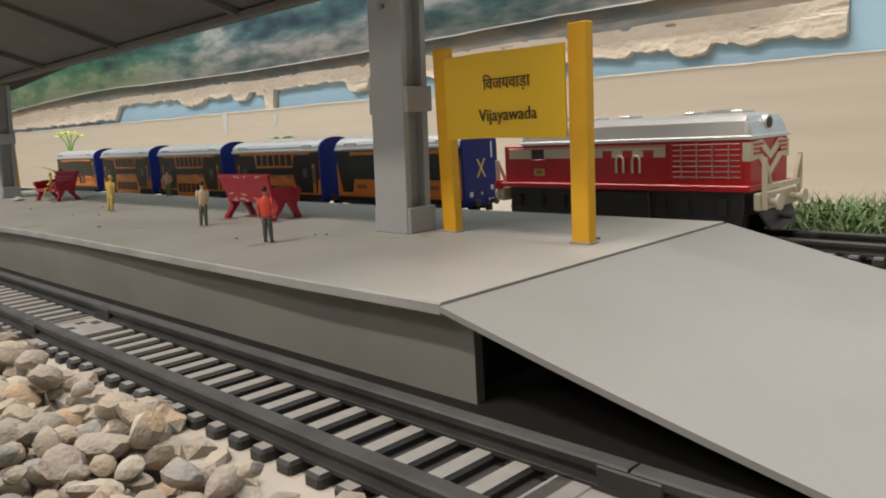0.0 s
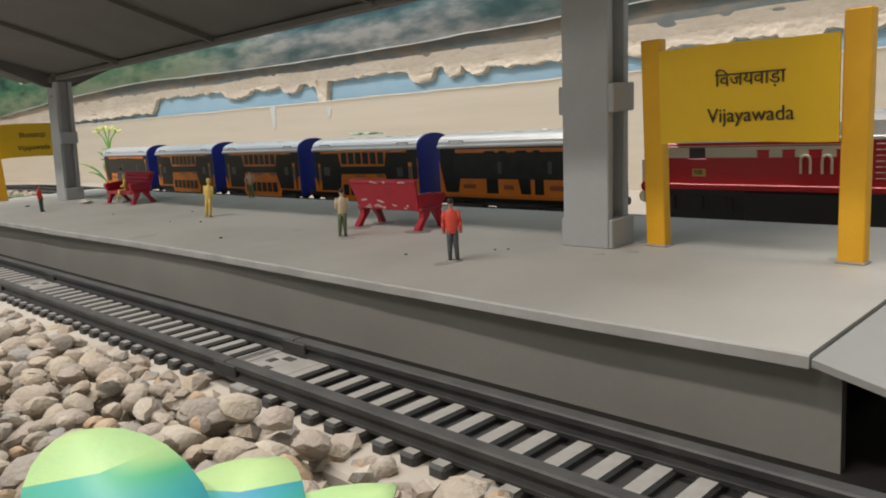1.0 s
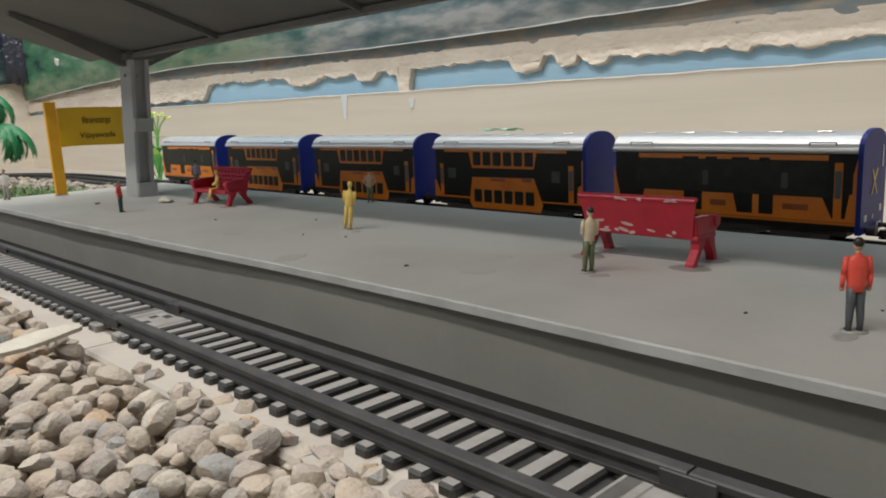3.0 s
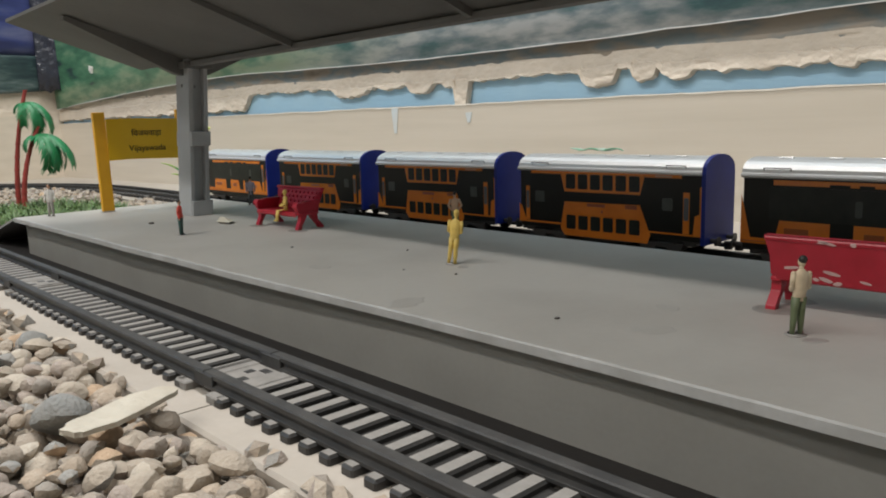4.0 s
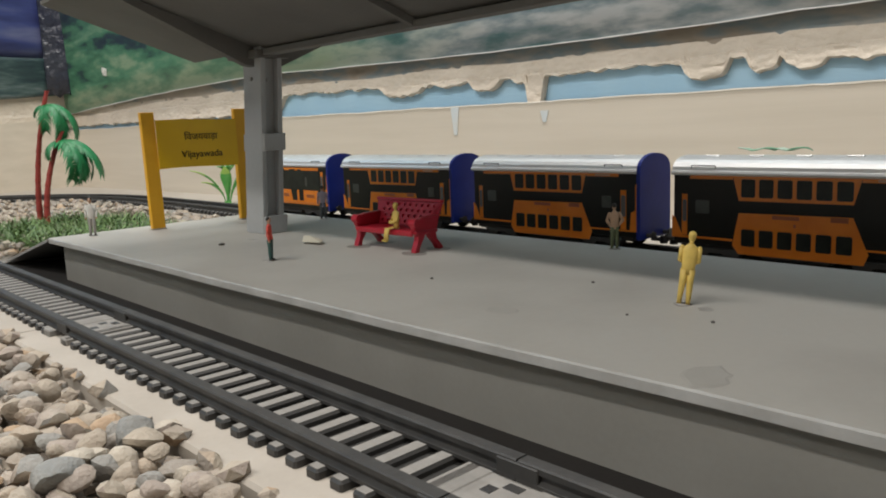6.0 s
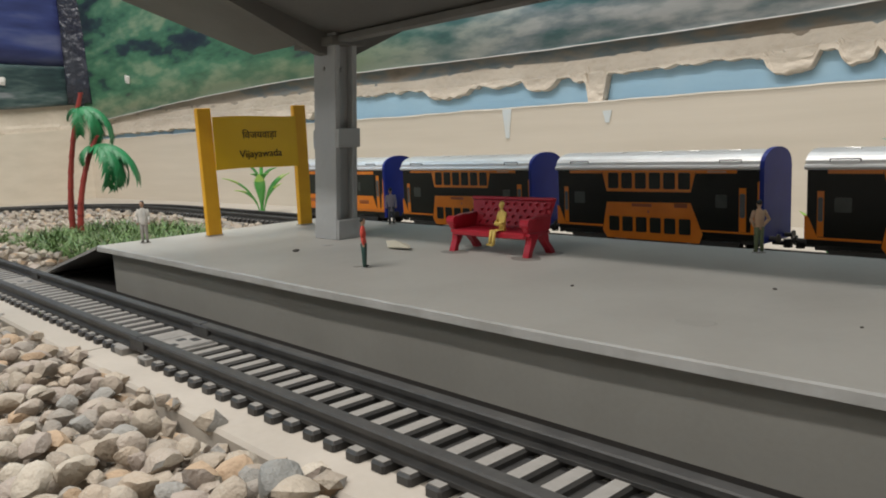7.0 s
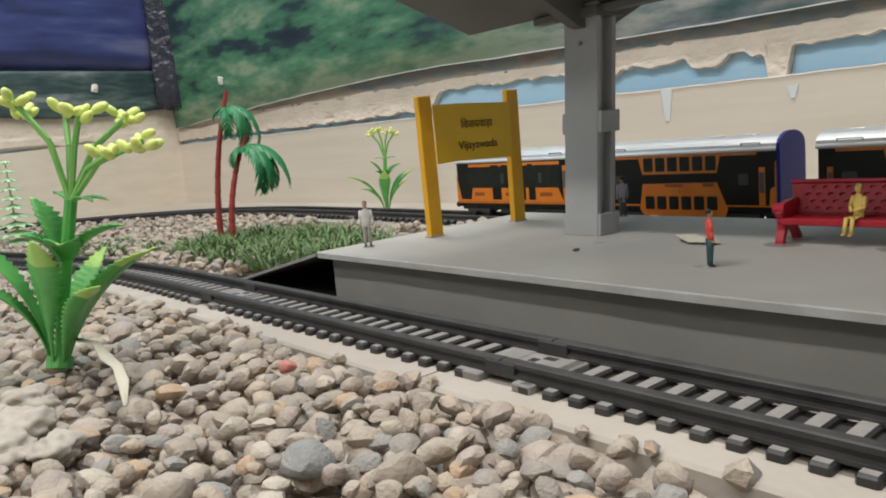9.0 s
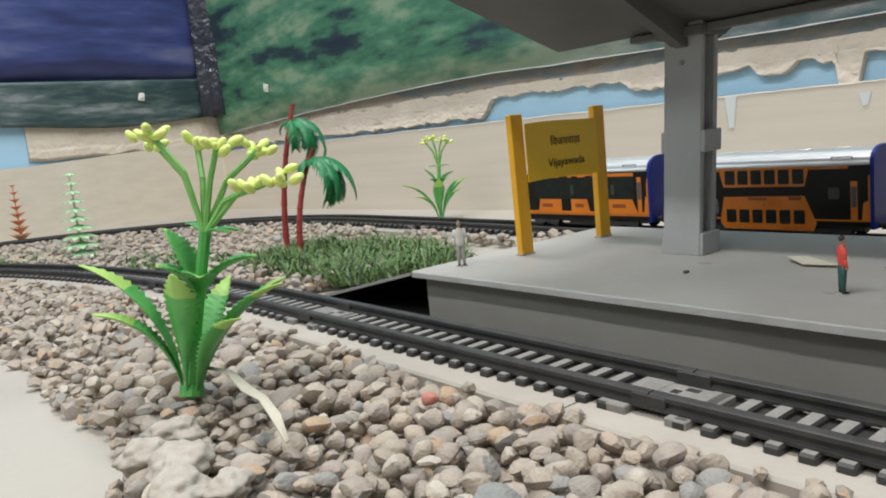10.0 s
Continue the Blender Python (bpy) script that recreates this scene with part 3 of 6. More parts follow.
def column(y, x, hw, hd, slip):
    """An H-section post; slip: how far its head stands off its foot for each metre of height."""
    z0, z1 = PZ, CZ + 0.002

    def lean(bm):
        for v in bm.verts:
            v.co.x += slip[0] * (v.co.z - z0)
            v.co.y += slip[1] * (v.co.z - z0)
        return bm

    bm = bmesh.new()
    box(bm, x - hd, x - hd + 0.003, y - hw, y + hw, z0, z1, 0.0003)
    box(bm, x + hd - 0.003, x + hd, y - hw, y + hw, z0, z1, 0.0003)
    box(bm, x - hd + 0.003, x + hd - 0.003, y - 0.0052, y + 0.0052, z0, z1)
    col = part("column", lean(bm), GREY, canopy)
    bm = bmesh.new()
    for s in (-1, 1):
        a, c = sorted((y + s * 0.0056, y + s * (hw + 0.002)))
        box(bm, x - hd + 0.0004, x + hd + 0.0007, a, c, 0.0765, 0.0865, 0.0004)
    part("collar", lean(bm), GREY, col)
    bm = bmesh.new()
    for s in (-1, 1):
        a, c = sorted((y + s * 0.0056, y + s * (hw + 0.0014)))
        box(bm, x - hd + 0.0005, x + hd + 0.0016, a, c, z0, z0 + 0.0105, 0.0004)
    part("foot_block", lean(bm), GREY, col)
    for s in (-1, 1):
        bm = bmesh.new()
        ball(bm, (x, y + s * 0.0056, 0.117), 0.0013, seg=8)
        rod(bm, (x - hd, y, 0.118), (x - hd - 0.0008, y, 0.118), 0.0011)
        part("bolt", lean(bm), GREY, col)
    # cantilever arms under the two wings
    for s in (-1, 1):
        bm = bmesh.new()
        xo, zo = x + s * 0.083, CZ + 0.0255
        slab(bm, [(x, y - 0.003, CZ - 0.0105), (x + s * 0.012, y - 0.003, CZ - 0.0085), (xo, y - 0.003, zo - 0.003), (xo, y - 0.003, zo), (x, y - 0.003, CZ)], (0, 1, 0), 0.006)
        part("arm", lean(bm), CANOPY, canopy)
    bm = bmesh.new()
    box(bm, x - 0.011, x + 0.011, y - 0.012, y + 0.012, CZ - 0.005, CZ - 0.0005, 0.0005)
    part("cap_plate", lean(bm), CANOPY, col)


column(0.3117, 0.2490, 0.0097, 0.0068, (0.020, -0.018))
column(0.8640, 0.2540, 0.0098, 0.0070, (0.044, -0.038))
CY0, CY1 = 0.235, 0.940
for s in (-1, 1):
    bm = bmesh.new()
    rings = []
    for i in range(25):
        y = CY0 + (CY1 - CY0) * i / 24
        sag = 0.0006 * noise.noise((y * 8, s, 0))
        rings.append([(CX, y, CZ + sag), (CX + s * 0.09, y, CZ + 0.030 + sag), (CX + s * 0.09, y, CZ + 0.032 + sag), (CX, y, CZ + 0.002 + sag)])
    loft(bm, rings)
    part("wing", bm, CANOPY, canopy)
bm = bmesh.new()
box(bm, CX - 0.004, CX + 0.004, CY0 + 0.01, CY1 - 0.05, CZ - 0.0035, CZ - 0.0002, 0.0004)
part("valley_beam", bm, CANOPY, canopy)
for y in (0.43, 0.58, 0.72):
    for s in (-1, 1):
        bm = bmesh.new()
        slab(bm, [(CX, y, CZ - 0.004), (CX + s * 0.086, y, CZ + 0.0262), (CX + s * 0.086, y, CZ + 0.0285), (CX, y, CZ - 0.0002)], (0, 1, 0), 0.003)
        part("rafter", bm, CANOPY, canopy)


# ---- station signs ----
def station_sign(m, label, tall, zb, gap, half):
    """Posts 60 mm apart along local x, the face toward local -y."""
    s = thing("station_sign", label, "sign", m, "station signs")
    for k, (x, lean) in enumerate(((-gap, -0.6), (gap, 0.5))):
        bm = bmesh.new()
        box(bm, x - half, x + half, -0.0021, 0.0021, 0.0, tall + 0.0012 * k, 0.0004, turn=pose(0, 0, 0, 0, lean, 0))
        p = part("post", bm, YELLOW, s)
        bm = bmesh.new()
        box(bm, x - half - 0.0007, x + half + 0.0004, -0.0027, 0.0028, 0.0, 0.0007, 0.0002)
        part("glue_bead", bm, GLUE, p, "grey dried glue at the foot")
    bm = bmesh.new()
    rings = []
    for i in range(17):
        f = i / 16
        x = (gap - 0.0035) * (2 * f - 1)
        bow = -0.0030 + 0.0009 * math.sin(f * math.pi)
        sag = 0.0004 * math.sin(f * 5)
        rings.append([(x, bow - 0.0004, zb + sag), (x, bow + 0.0004, zb + sag), (x, bow + 0.0004, zb + 0.031 + sag), (x, bow - 0.0004, zb + 0.031 + sag)])
    loft(bm, rings)
    board = part("sign_board", bm, SIGNY, s, "glossy yellow board")
    face = pose(0, 0, 0, 90, 0, 0)
    # the vowel sign stands before its consonant, as it is drawn
    lettering("lettering", "\u093f\u0935\u091c\u092f\u0935\u093e\u0921\u093c\u093e", 0.0060, pose(0.0022, -0.00305, zb + 0.0197) @ face, INK, board, "black Devanagari letters")
    lettering("lettering", "Vijayawada", 0.0064, pose(0.0022, -0.00305, zb + 0.0085) @ face, INK, board, "black Latin letters")
    return s


station_sign(pose(0.2540, 0.2568, PZ, 0, 0, -93), "yellow station name sign beside the column and ramp", 0.0722, 0.0365, 0.0327, 0.0038)
station_sign(pose(0.2530, 0.9420, PZ, 0, 0, -3), "yellow station name sign at the platform end", 0.0750, 0.0385, 0.0308, 0.0043)


# ---- benches ----
def bench(m, chipped, label):
    """Faces local -y; 44 mm wide."""
    s = thing("platform_bench", label, "bench", m, "platform benches")
    W = 0.0215
    bm = bmesh.new()
    box(bm, -W, W, -0.009, 0.0055, 0.0088, 0.0104, 0.0006)
    box(bm, -W, W, -0.0098, -0.0082, 0.0078, 0.0104, 0.0005)
    part("seat", bm, RED, s)
    # backrest: leaning plate with rows of recessed holes on the front
    lean = pose(0, 0.0055, 0.0098, -17, 0, 0)
    bm = bmesh.new()
    H, top = 0.0145, 0.0245
    slab(bm, [(-W, 0.0, 0.0), (W, 0.0, 0.0), (top, 0.0, H), (-top, 0.0, H)], (0, 1, 0), 0.0010)
    box(bm, -top, top, -0.0011, 0.0013, H - 0.0016, H, 0.0004)
    bmesh.ops.transform(bm, matrix=lean, verts=bm.verts)
    back = part("backrest", bm, RED, s)
    cols, rows = 9, 4
    bm = bmesh.new()
    for i in range(cols):
        for j in range(rows):
            half = 0.5 if j % 2 else 0.0
            cw, ch = 0.0044, 0.0028
            cx = (i - cols / 2 + 0.25 + half) * cw
            cz = 0.0012 + j * ch
            o = [(cx, cz), (cx + cw / 2, cz), (cx + cw, cz), (cx + cw, cz + ch / 2), (cx + cw, cz + ch), (cx + cw / 2, cz + ch), (cx, cz + ch), (cx, cz + ch / 2)]
            q = [(cx + cw / 2 + 0.32 * cw * math.cos(a), cz + ch / 2 + 0.30 * ch * math.sin(a)) for a in [math.pi * (1.25 + k * 0.25) for k in range(8)]]
            vo = [bm.verts.new((x, -0.0010, z)) for x, z in o]
            vi = [bm.verts.new((x, -0.0010, z)) for x, z in q]
            vb = [bm.verts.new((x, 0.0, z)) for x, z in q]
            for k in range(8):
                k2 = (k + 1) % 8
                bm.faces.new((vo[k], vo[k2], vi[k2], vi[k]))
                bm.faces.new((vi[k], vi[k2], vb[k2], vb[k]))
    bmesh.ops.remove_doubles(bm, verts=bm.verts, dist=1e-5)
    bmesh.ops.transform(bm, matrix=lean, verts=bm.verts)
    part("lattice", bm, RED, back)
    for sx in (-1, 1):
        x0, x1 = sorted((sx * (W - 0.0012), sx * (W + 0.0022)))
        # arched pair of legs
        bm = bmesh.new()
        foot, head = 0.0098, 0.0042
        for d in (-1, 1):
            pts = [(x0, d * 0.0008 - 0.001, 0.0098), (x0, d * 0.0022 - 0.001, 0.0068), (x0, d * 0.0058 - 0.0005, 0.0026), (x0, d * (foot - 0.0028), 0.0), (x0, d * foot, 0.0), (x0, d * (foot - 0.0004), 0.0016), (x0, d * 0.0066 - 0.001, 0.0056), (x0, d * (head + 0.0018) - 0.001, 0.0098)]
            slab(bm, pts, (1, 0, 0), x1 - x0)
        box(bm, x0, x1, -0.0085, 0.0065, 0.0086, 0.0104, 0.0004)
        bmesh.ops.bevel(bm, geom=list(bm.edges), offset=0.00025, segments=1, affect="EDGES", clamp_overlap=True)
        part("leg_frame", bm, RED, s)
        # arm with a rolled front
        bm = bmesh.new()
        slab(bm, [(x0, -0.0088, 0.0104), (x0, 0.0062, 0.0104), (x0, 0.0078, 0.0168), (x0, -0.003, 0.0166), (x0, -0.0086, 0.0152), (x0, -0.0100, 0.0130)], (1, 0, 0), x1 - x0)
        bmesh.ops.bevel(bm, geom=list(bm.edges), offset=0.0004, segments=2, affect="EDGES", clamp_overlap=True)
        rod(bm, (x0 - 0.0006, -0.0082, 0.0142), (x1 + 0.0006, -0.0082, 0.0142), 0.0021, seg=12)
        part("armrest", bm, RED, s)
        for d in (-1, 1):
            bm = bmesh.new()
            rings = []
            c = (sx * W, d * 0.0085)
            for r, z in ((0.0060, 0.0), (0.0050, 0.0002), (0.0014, 0.0004)):
                rings.append([(c[0] + r * 1.25 * (1 + 0.25 * noise.noise((c[0] * 300 + k, c[1] * 300, 1))) * math.cos(k * math.pi / 5), c[1] + r * math.sin(k * math.pi / 5), z) for k in range(10)])
            loft(bm, rings)
            part("glue_bead", bm, PUDDLE, s, "dark dried glue round the foot")
    if chipped:
        rnd = random.Random(5)
        for k in range(16):
            bm = bmesh.new()
            cx, cz = (rnd.uniform(-0.017, 0.017), rnd.uniform(0.0006, 0.005)) if k < 11 else (rnd.uniform(-0.016, 0.012), 0.0137)
            a, w2, h2 = rnd.uniform(-0.3, 0.3), rnd.uniform(0.0008, 0.0028), rnd.uniform(0.0003, 0.0007)
            pts = [(cx + w2 * (1 + 0.4 * noise.noise((k * 7.1 + i, 0, 0))) * math.cos(i * 0.7), 0.00104 if k < 11 else 0.00132, cz + a * w2 * math.cos(i * 0.7) + h2 * (1 + 0.5 * noise.noise((k * 3.3 + i, 5, 0))) * math.sin(i * 0.7)) for i in range(9)]
            slab(bm, pts, (0, 1, 0), 0.00008)
            bmesh.ops.transform(bm, matrix=lean, verts=bm.verts)
            part("paint_chip", bm, CHIP, back, "bare pinkish patch of chipped paint")
    return s


bench(pose(0.2515, 0.4245, PZ, 0, 0, 92) @ Matrix.Diagonal((0.93, 0.95, 1, 1)), True, "chipped red toy park bench seen from its back")
bench(pose(0.2595, 0.7475, PZ, 0, 0, -88) @ Matrix.Diagonal((0.96, 0.96, 1, 1)), False, "red toy park bench with a perforated backrest")


# ---- miniature figures: one plain mesh each ----
def figure(name, m, h, skin, top, legs, hair, label, lean=0.0, seated=False, coat=0.0, arms="down", long_coat=False):
    """A simple painted miniature, h metres tall, facing local -y."""
    u = h / 22.0
    mats = [skin, top, legs, hair, GLUE]
    bm = bmesh.new()
    if seated:
        for s in (-1, 1):
            loft(bm, [ell((s * 1.3 * u, -0.2 * u, 0.4 * u), 1.1 * u, 1.1 * u), ell((s * 1.4 * u, -3 * u, 0.2 * u), 1.15 * u, 1.0 * u), ell((s * 1.5 * u, -5.6 * u, -0.4 * u), 1.0 * u, 0.9 * u)], 2)
            loft(bm, [ell((s * 1.5 * u, -5.4 * u, 0.2 * u), 0.95 * u, 0.9 * u), ell((s * 1.6 * u, -6.2 * u, -3 * u), 0.85 * u, 0.85 * u), ell((s * 1.7 * u, -6.6 * u, -5.6 * u), 0.8 * u, 0.8 * u)], 2)
            ball(bm, (s * 1.7 * u, -7.4 * u, -5.8 * u), 0.85 * u, (0.9, 1.7, 0.6), 8, 2)
        base = 0.0
    else:
        for s in (-1, 1):
            loft(bm, [ell((s * 1.5 * u, 0.1 * u, 0.4 * u), 0.75 * u, 0.8 * u), ell((s * 1.4 * u, 0.1 * u, 3.5 * u), 1.0 * u, 1.05 * u), ell((s * 1.2 * u, 0, 7.0 * u), 1.2 * u, 1.3 * u), ell((s * 1.1 * u, 0, 10.6 * u), 1.45 * u, 1.6 * u)], 2)
            ball(bm, (s * 1.6 * u, -0.6 * u, 0.5 * u), 0.8 * u, (0.9, 1.7, 0.7), 8, 3)
        base = 10.0 * u
        loft(bm, [[(3.4 * u * (1 + 0.3 * noise.noise((k, h * 999, 0))) * math.cos(k * 0.6283), 3.0 * u * math.sin(k * 0.6283), z) for k in range(10)] for z in (0.0, 0.35 * u)], 4)
    hem = -2.2 * u if long_coat else -0.4 * u
    loft(bm, [ell((0, 0, base + hem), (2.35 + coat) * u, (1.55 + coat) * u, 12), ell((0, 0, base + 1.4 * u), (2.25 + coat) * u, (1.45 + coat) * u, 12), ell((0, 0.05 * u, base + 4.6 * u), (2.75 + coat) * u, 1.6 * u, 12), ell((0, 0.1 * u, base + 6.7 * u), (2.9 + coat * 0.6) * u, 1.4 * u, 12), ell((0, 0.1 * u, base + 7.8 * u), 1.5 * u, 1.0 * u, 12), ell((0, 0, base + 8.3 * u), 0.75 * u, 0.75 * u, 12)], 1)
    loft(bm, [ell((0, 0, base + 8.0 * u), 0.7 * u, 0.7 * u), ell((0, -0.1 * u, base + 9.0 * u), 0.7 * u, 0.75 * u)], 0)
    ball(bm, (0, -0.15 * u, base + 10.2 * u), 1.35 * u, (0.92, 1.02, 1.15), 12, 0)
    ball(bm, (0, 0.2 * u, base + 10.75 * u), 1.38 * u, (0.98, 1.0, 0.9), 12, 3)
    for s in (-1, 1):
        if arms == "lap":
            j = [(s * 2.9 * u, 0.1 * u, base + 6.8 * u), (s * 3.3 * u, -0.9 * u, base + 3.6 * u), (s * 1.0 * u, -3.4 * u, base + 2.6 * u)]
        elif arms == "hips":
            j = [(s * 2.9 * u, 0.1 * u, base + 6.9 * u), (s * 4.5 * u, 0.9 * u, base + 3.8 * u), (s * 2.4 * u, -0.2 * u, base + 1.3 * u)]
        elif arms == "front":
            j = [(s * 2.9 * u, 0.1 * u, base + 6.9 * u), (s * 3.15 * u, 0.1 * u, base + 3.4 * u), (s * 1.6 * u, -2.0 * u, base + 2.4 * u)]
        else:
            j = [(s * 2.9 * u, 0.1 * u, base + 6.9 * u), (s * 3.5 * u, 0.2 * u, base + 3.4 * u), (s * 3.5 * u, -0.5 * u, base + 0.2 * u)]
        rod(bm, j[0], j[1], 0.85 * u, 0.75 * u, 8, 1)
        rod(bm, j[1], j[2], 0.8 * u, 0.65 * u, 8, 1)
        ball(bm, j[0], 0.85 * u, (1, 1, 1), 8, 1)
        ball(bm, j[1], 0.8 * u, (1, 1, 1), 8, 1)
        ball(bm, j[2], 0.75 * u, (1, 1, 1), 8, 0)
    ob = part(name, bm, mats, smooth=True)
    ob.matrix_world = m @ pose(0, 0, 0, 0, lean, 0) @ Matrix.Diagonal((0.84, 0.84, 1, 1))
    return tagged(ob, label, "figurine", "miniature figures")


def paint(name, c):
    return mat(name, c, rough=0.5, fine=900, coarse=300, bump=0.2)


SKIN, TAN, CREAMF = paint("figure_skin", (0.50, 0.30, 0.20)), paint("figure_tan", (0.55, 0.36, 0.24)), paint("figure_cream", (0.68, 0.55, 0.38))
CORAL, FYEL, HAIR = paint("figure_coral", (0.80, 0.09, 0.06)), paint("figure_yellow", (0.76, 0.55, 0.14)), paint("figure_hair", (0.02, 0.018, 0.016))
SLATE, OLIVE, FWHITE = paint("figure_slate", (0.09, 0.10, 0.11)), paint("figure_olive", (0.13, 0.16, 0.08)), paint("figure_white", (0.75, 0.73, 0.69))
TEAL, LILAC = paint("figure_teal", (0.03, 0.09, 0.08)), paint("figure_lilac", (0.42, 0.38, 0.46))
figure("figurine", pose(0.2012, 0.3396, PZ, 0, 0, 130), 0.0228, SKIN, CORAL, SLATE, HAIR, "miniature figure in a coral jacket and dark trousers", coat=0.25)
figure("figurine", pose(0.2200, 0.4280, PZ, 0, 0, 150), 0.0222, CREAMF, CREAMF, OLIVE, HAIR, "miniature figure in a cream shirt and olive trousers", lean=-3, arms="front")
figure("figurine", pose(0.2344, 0.5784, PZ, 0, 0, 120), 0.0238, FYEL, FYEL, FYEL, FYEL, "plain yellow unpainted miniature figure leaning slightly", lean=-7, arms="front")
figure("figurine", pose(0.3115, 0.6555, PZ, 0, 0, 140), 0.0212, TAN, TAN, OLIVE, HAIR, "miniature figure in a tan top with hands on hips", arms="hips")
figure("figurine", pose(0.2010, 0.7694, PZ, 0, 0, 45), 0.0208, SKIN, CORAL, TEAL, HAIR, "miniature figure in a red top and dark skirt", coat=-0.5, lean=-2)
figure("figurine", pose(0.1845, 0.9530, PZ, 0, 0, -40), 0.0240, SKIN, FWHITE, GLUE, HAIR, "miniature figure in a white coat at the platform end", coat=0.3)
figure("figurine", pose(0.3115, 0.8860, PZ, 0, 0, 150), 0.0225, SKIN, LILAC, SLATE, HAIR, "miniature figure in a pale lilac top by the train", long_coat=True)
figure("figurine", pose(0.2535, 0.7405, PZ + 0.0112, 0, 0, -108), 0.0225, FYEL, FYEL, FYEL, FYEL, "plain yellow seated miniature figure on the red bench", seated=True, arms="lap")

# ---- litter on the deck ----
bm = bmesh.new()
pts = [(-0.013, -0.004), (-0.002, 0.0045), (0.011, 0.003), (0.014, -0.001), (0.004, -0.0045), (-0.006, -0.006)]
top = [bm.verts.new((x, y, 0.0008 + 0.002 * max(0, noise.noise((x * 120, y * 120, 2)) + 0.4))) for x, y in pts]
mid = bm.verts.new((0.001, 0.0, 0.0035))
for i in range(6):
    bm.faces.new((top[i], top[(i + 1) % 6], mid))
scrap = part("paper_scrap", bm, PAPER)
md = scrap.modifiers.new("thickness", "SOLIDIFY")
md.thickness = 0.0003
scrap.matrix_world = pose(0.2440, 0.8010, PZ + 0.0002, 0, 0, 60)
tagged(scrap, "crumpled cream paper scrap lying on the deck", "paper")
DUST_CRUMB = mat("dust_crumb", (0.075, 0.070, 0.064), (0.13, 0.12, 0.11), rough=0.8)
for x, y, r in ((0.2115, 0.8380, 0.0018), (0.192, 0.488, 0.0009), (0.262, 0.225, 0.0012), (0.2455, 0.6205, 0.0009), (0.216, 0.6755, 0.0008), (0.213, 0.585, 0.0006), (0.220, 0.561, 0.0008), (0.227, 0.336, 0.0007), (0.224, 0.340, 0.0006), (0.202, 0.366, 0.0007)):
    bm = bmesh.new()
    ball(bm, (0, 0, 0), r * 0.85, (1.4, 0.9, 0.45), 8)
    ob = part("grit", bm, DUST_CRUMB, smooth=True)
    ob.matrix_world = pose(x, y, PZ + r * 0.3, 0, 0, x * 900)
    tagged(ob, "small dark crumb of grit lying on the deck", "grit")


def glue_spot(x, y, r, material, seed, label):
    """A thin irregular stain on the deck."""
    bm = bmesh.new()
    rings = []
    for f, z in ((1.0, 0.0), (0.85, 0.00016), (0.3, 0.0002)):
        rings.append([(f * r * (1 + 0.45 * noise.noise((k * 0.9, seed, 0))) * math.cos(k * math.pi / 8), 0.7 * f * r * (1 + 0.4 * noise.noise((k * 0.8, seed, 4))) * math.sin(k * math.pi / 8), z) for k in range(16)])
    loft(bm, rings)
    ob = part("glue_spot", bm, material)
    ob.matrix_world = pose(x, y, PZ + 0.00005, 0, 0, seed * 37)
    return tagged(ob, label, "stain")


for k, (x, y, r) in enumerate(((0.2555, 0.2300, 0.0030), (0.2420, 0.2920, 0.0026), (0.2330, 0.3000, 0.0024), (0.2180, 0.4220, 0.0036), (0.1960, 0.3400, 0.0040), (0.2330, 0.5700, 0.0030), (0.2010, 0.7730, 0.0036), (0.2330, 0.8420, 0.0032))):
    glue_spot(x, y, r, GLUE, k + 1, "pale spot of dried glue on the deck")
for k, (x, y, r) in enumerate(((0.1760, 0.5400, 0.0080), (0.2250, 0.4700, 0.0050), (0.1950, 0.6200, 0.0060), (0.2000, 0.4600, 0.0070))):
    glue_spot(x, y, r, mat("deck_stain", (0.405, 0.388, 0.36), (0.45, 0.43, 0.40), rough=0.55, coarse=120), k + 20, "dull darker stain on the deck")


# ---- tracks ----
def near_line(s):
    """Centre line of the near track by its length: straight, then a wide left-hand curve. Returns x, y, heading."""
    y1, R = 1.05, 1.28
    if s < y1:
        return 0.1262, s, 0.0
    a = (s - y1) / R
    return 0.1262 - R * (1 - math.cos(a)), y1 + R * math.sin(a), a


def far_line(s):
    y1, R, x0 = 1.38, 0.41, 0.3955
    if s < y1:
        f = min(1.0, max(0.0, (s - 0.9) / 0.4))
        return x0 - 0.0075 * (1 - f * f * (3 - 2 * f)) - 0.040 * max(0.0, 0.45 - s), s, 0.0
    a = min((s - y1) / R, 2.2)
    return x0 - R * (1 - math.cos(a)), y1 + R * math.sin(a), a


GAUGE, PITCH = 0.0236, 0.00907


def sweep(bm, line, s0, s1, step, off, prof):
    """A profile of (across, height) carried along the line at an offset."""
    rings = []
    n = max(2, int((s1 - s0) / step))
    for i in range(n + 1):
        x, y, a = line(s0 + (s1 - s0) * i / n)
        rings.append([(x + (off + u) * math.cos(a), y + (off + u) * math.sin(a), z) for u, z in prof])
    loft(bm, rings)


def rail_profile(z):
    return [(-0.0024, z), (0.0024, z), (0.0024, z + 0.0010), (0.0009, z + 0.0016), (0.0009, z + 0.0028), (0.0019, z + 0.0033), (0.0019, z + 0.0046), (0.0015, z + 0.0050), (-0.0015, z + 0.0050), (-0.0019, z + 0.0046), (-0.0019, z + 0.0033), (-0.0009, z + 0.0028), (-0.0009, z + 0.0016), (-0.0024, z + 0.0010)]


bmS = bmesh.new()
box(bmS, -0.0172, 0.0172, -0.0024, 0.0024, 0.0, 0.0036, 0.0006)
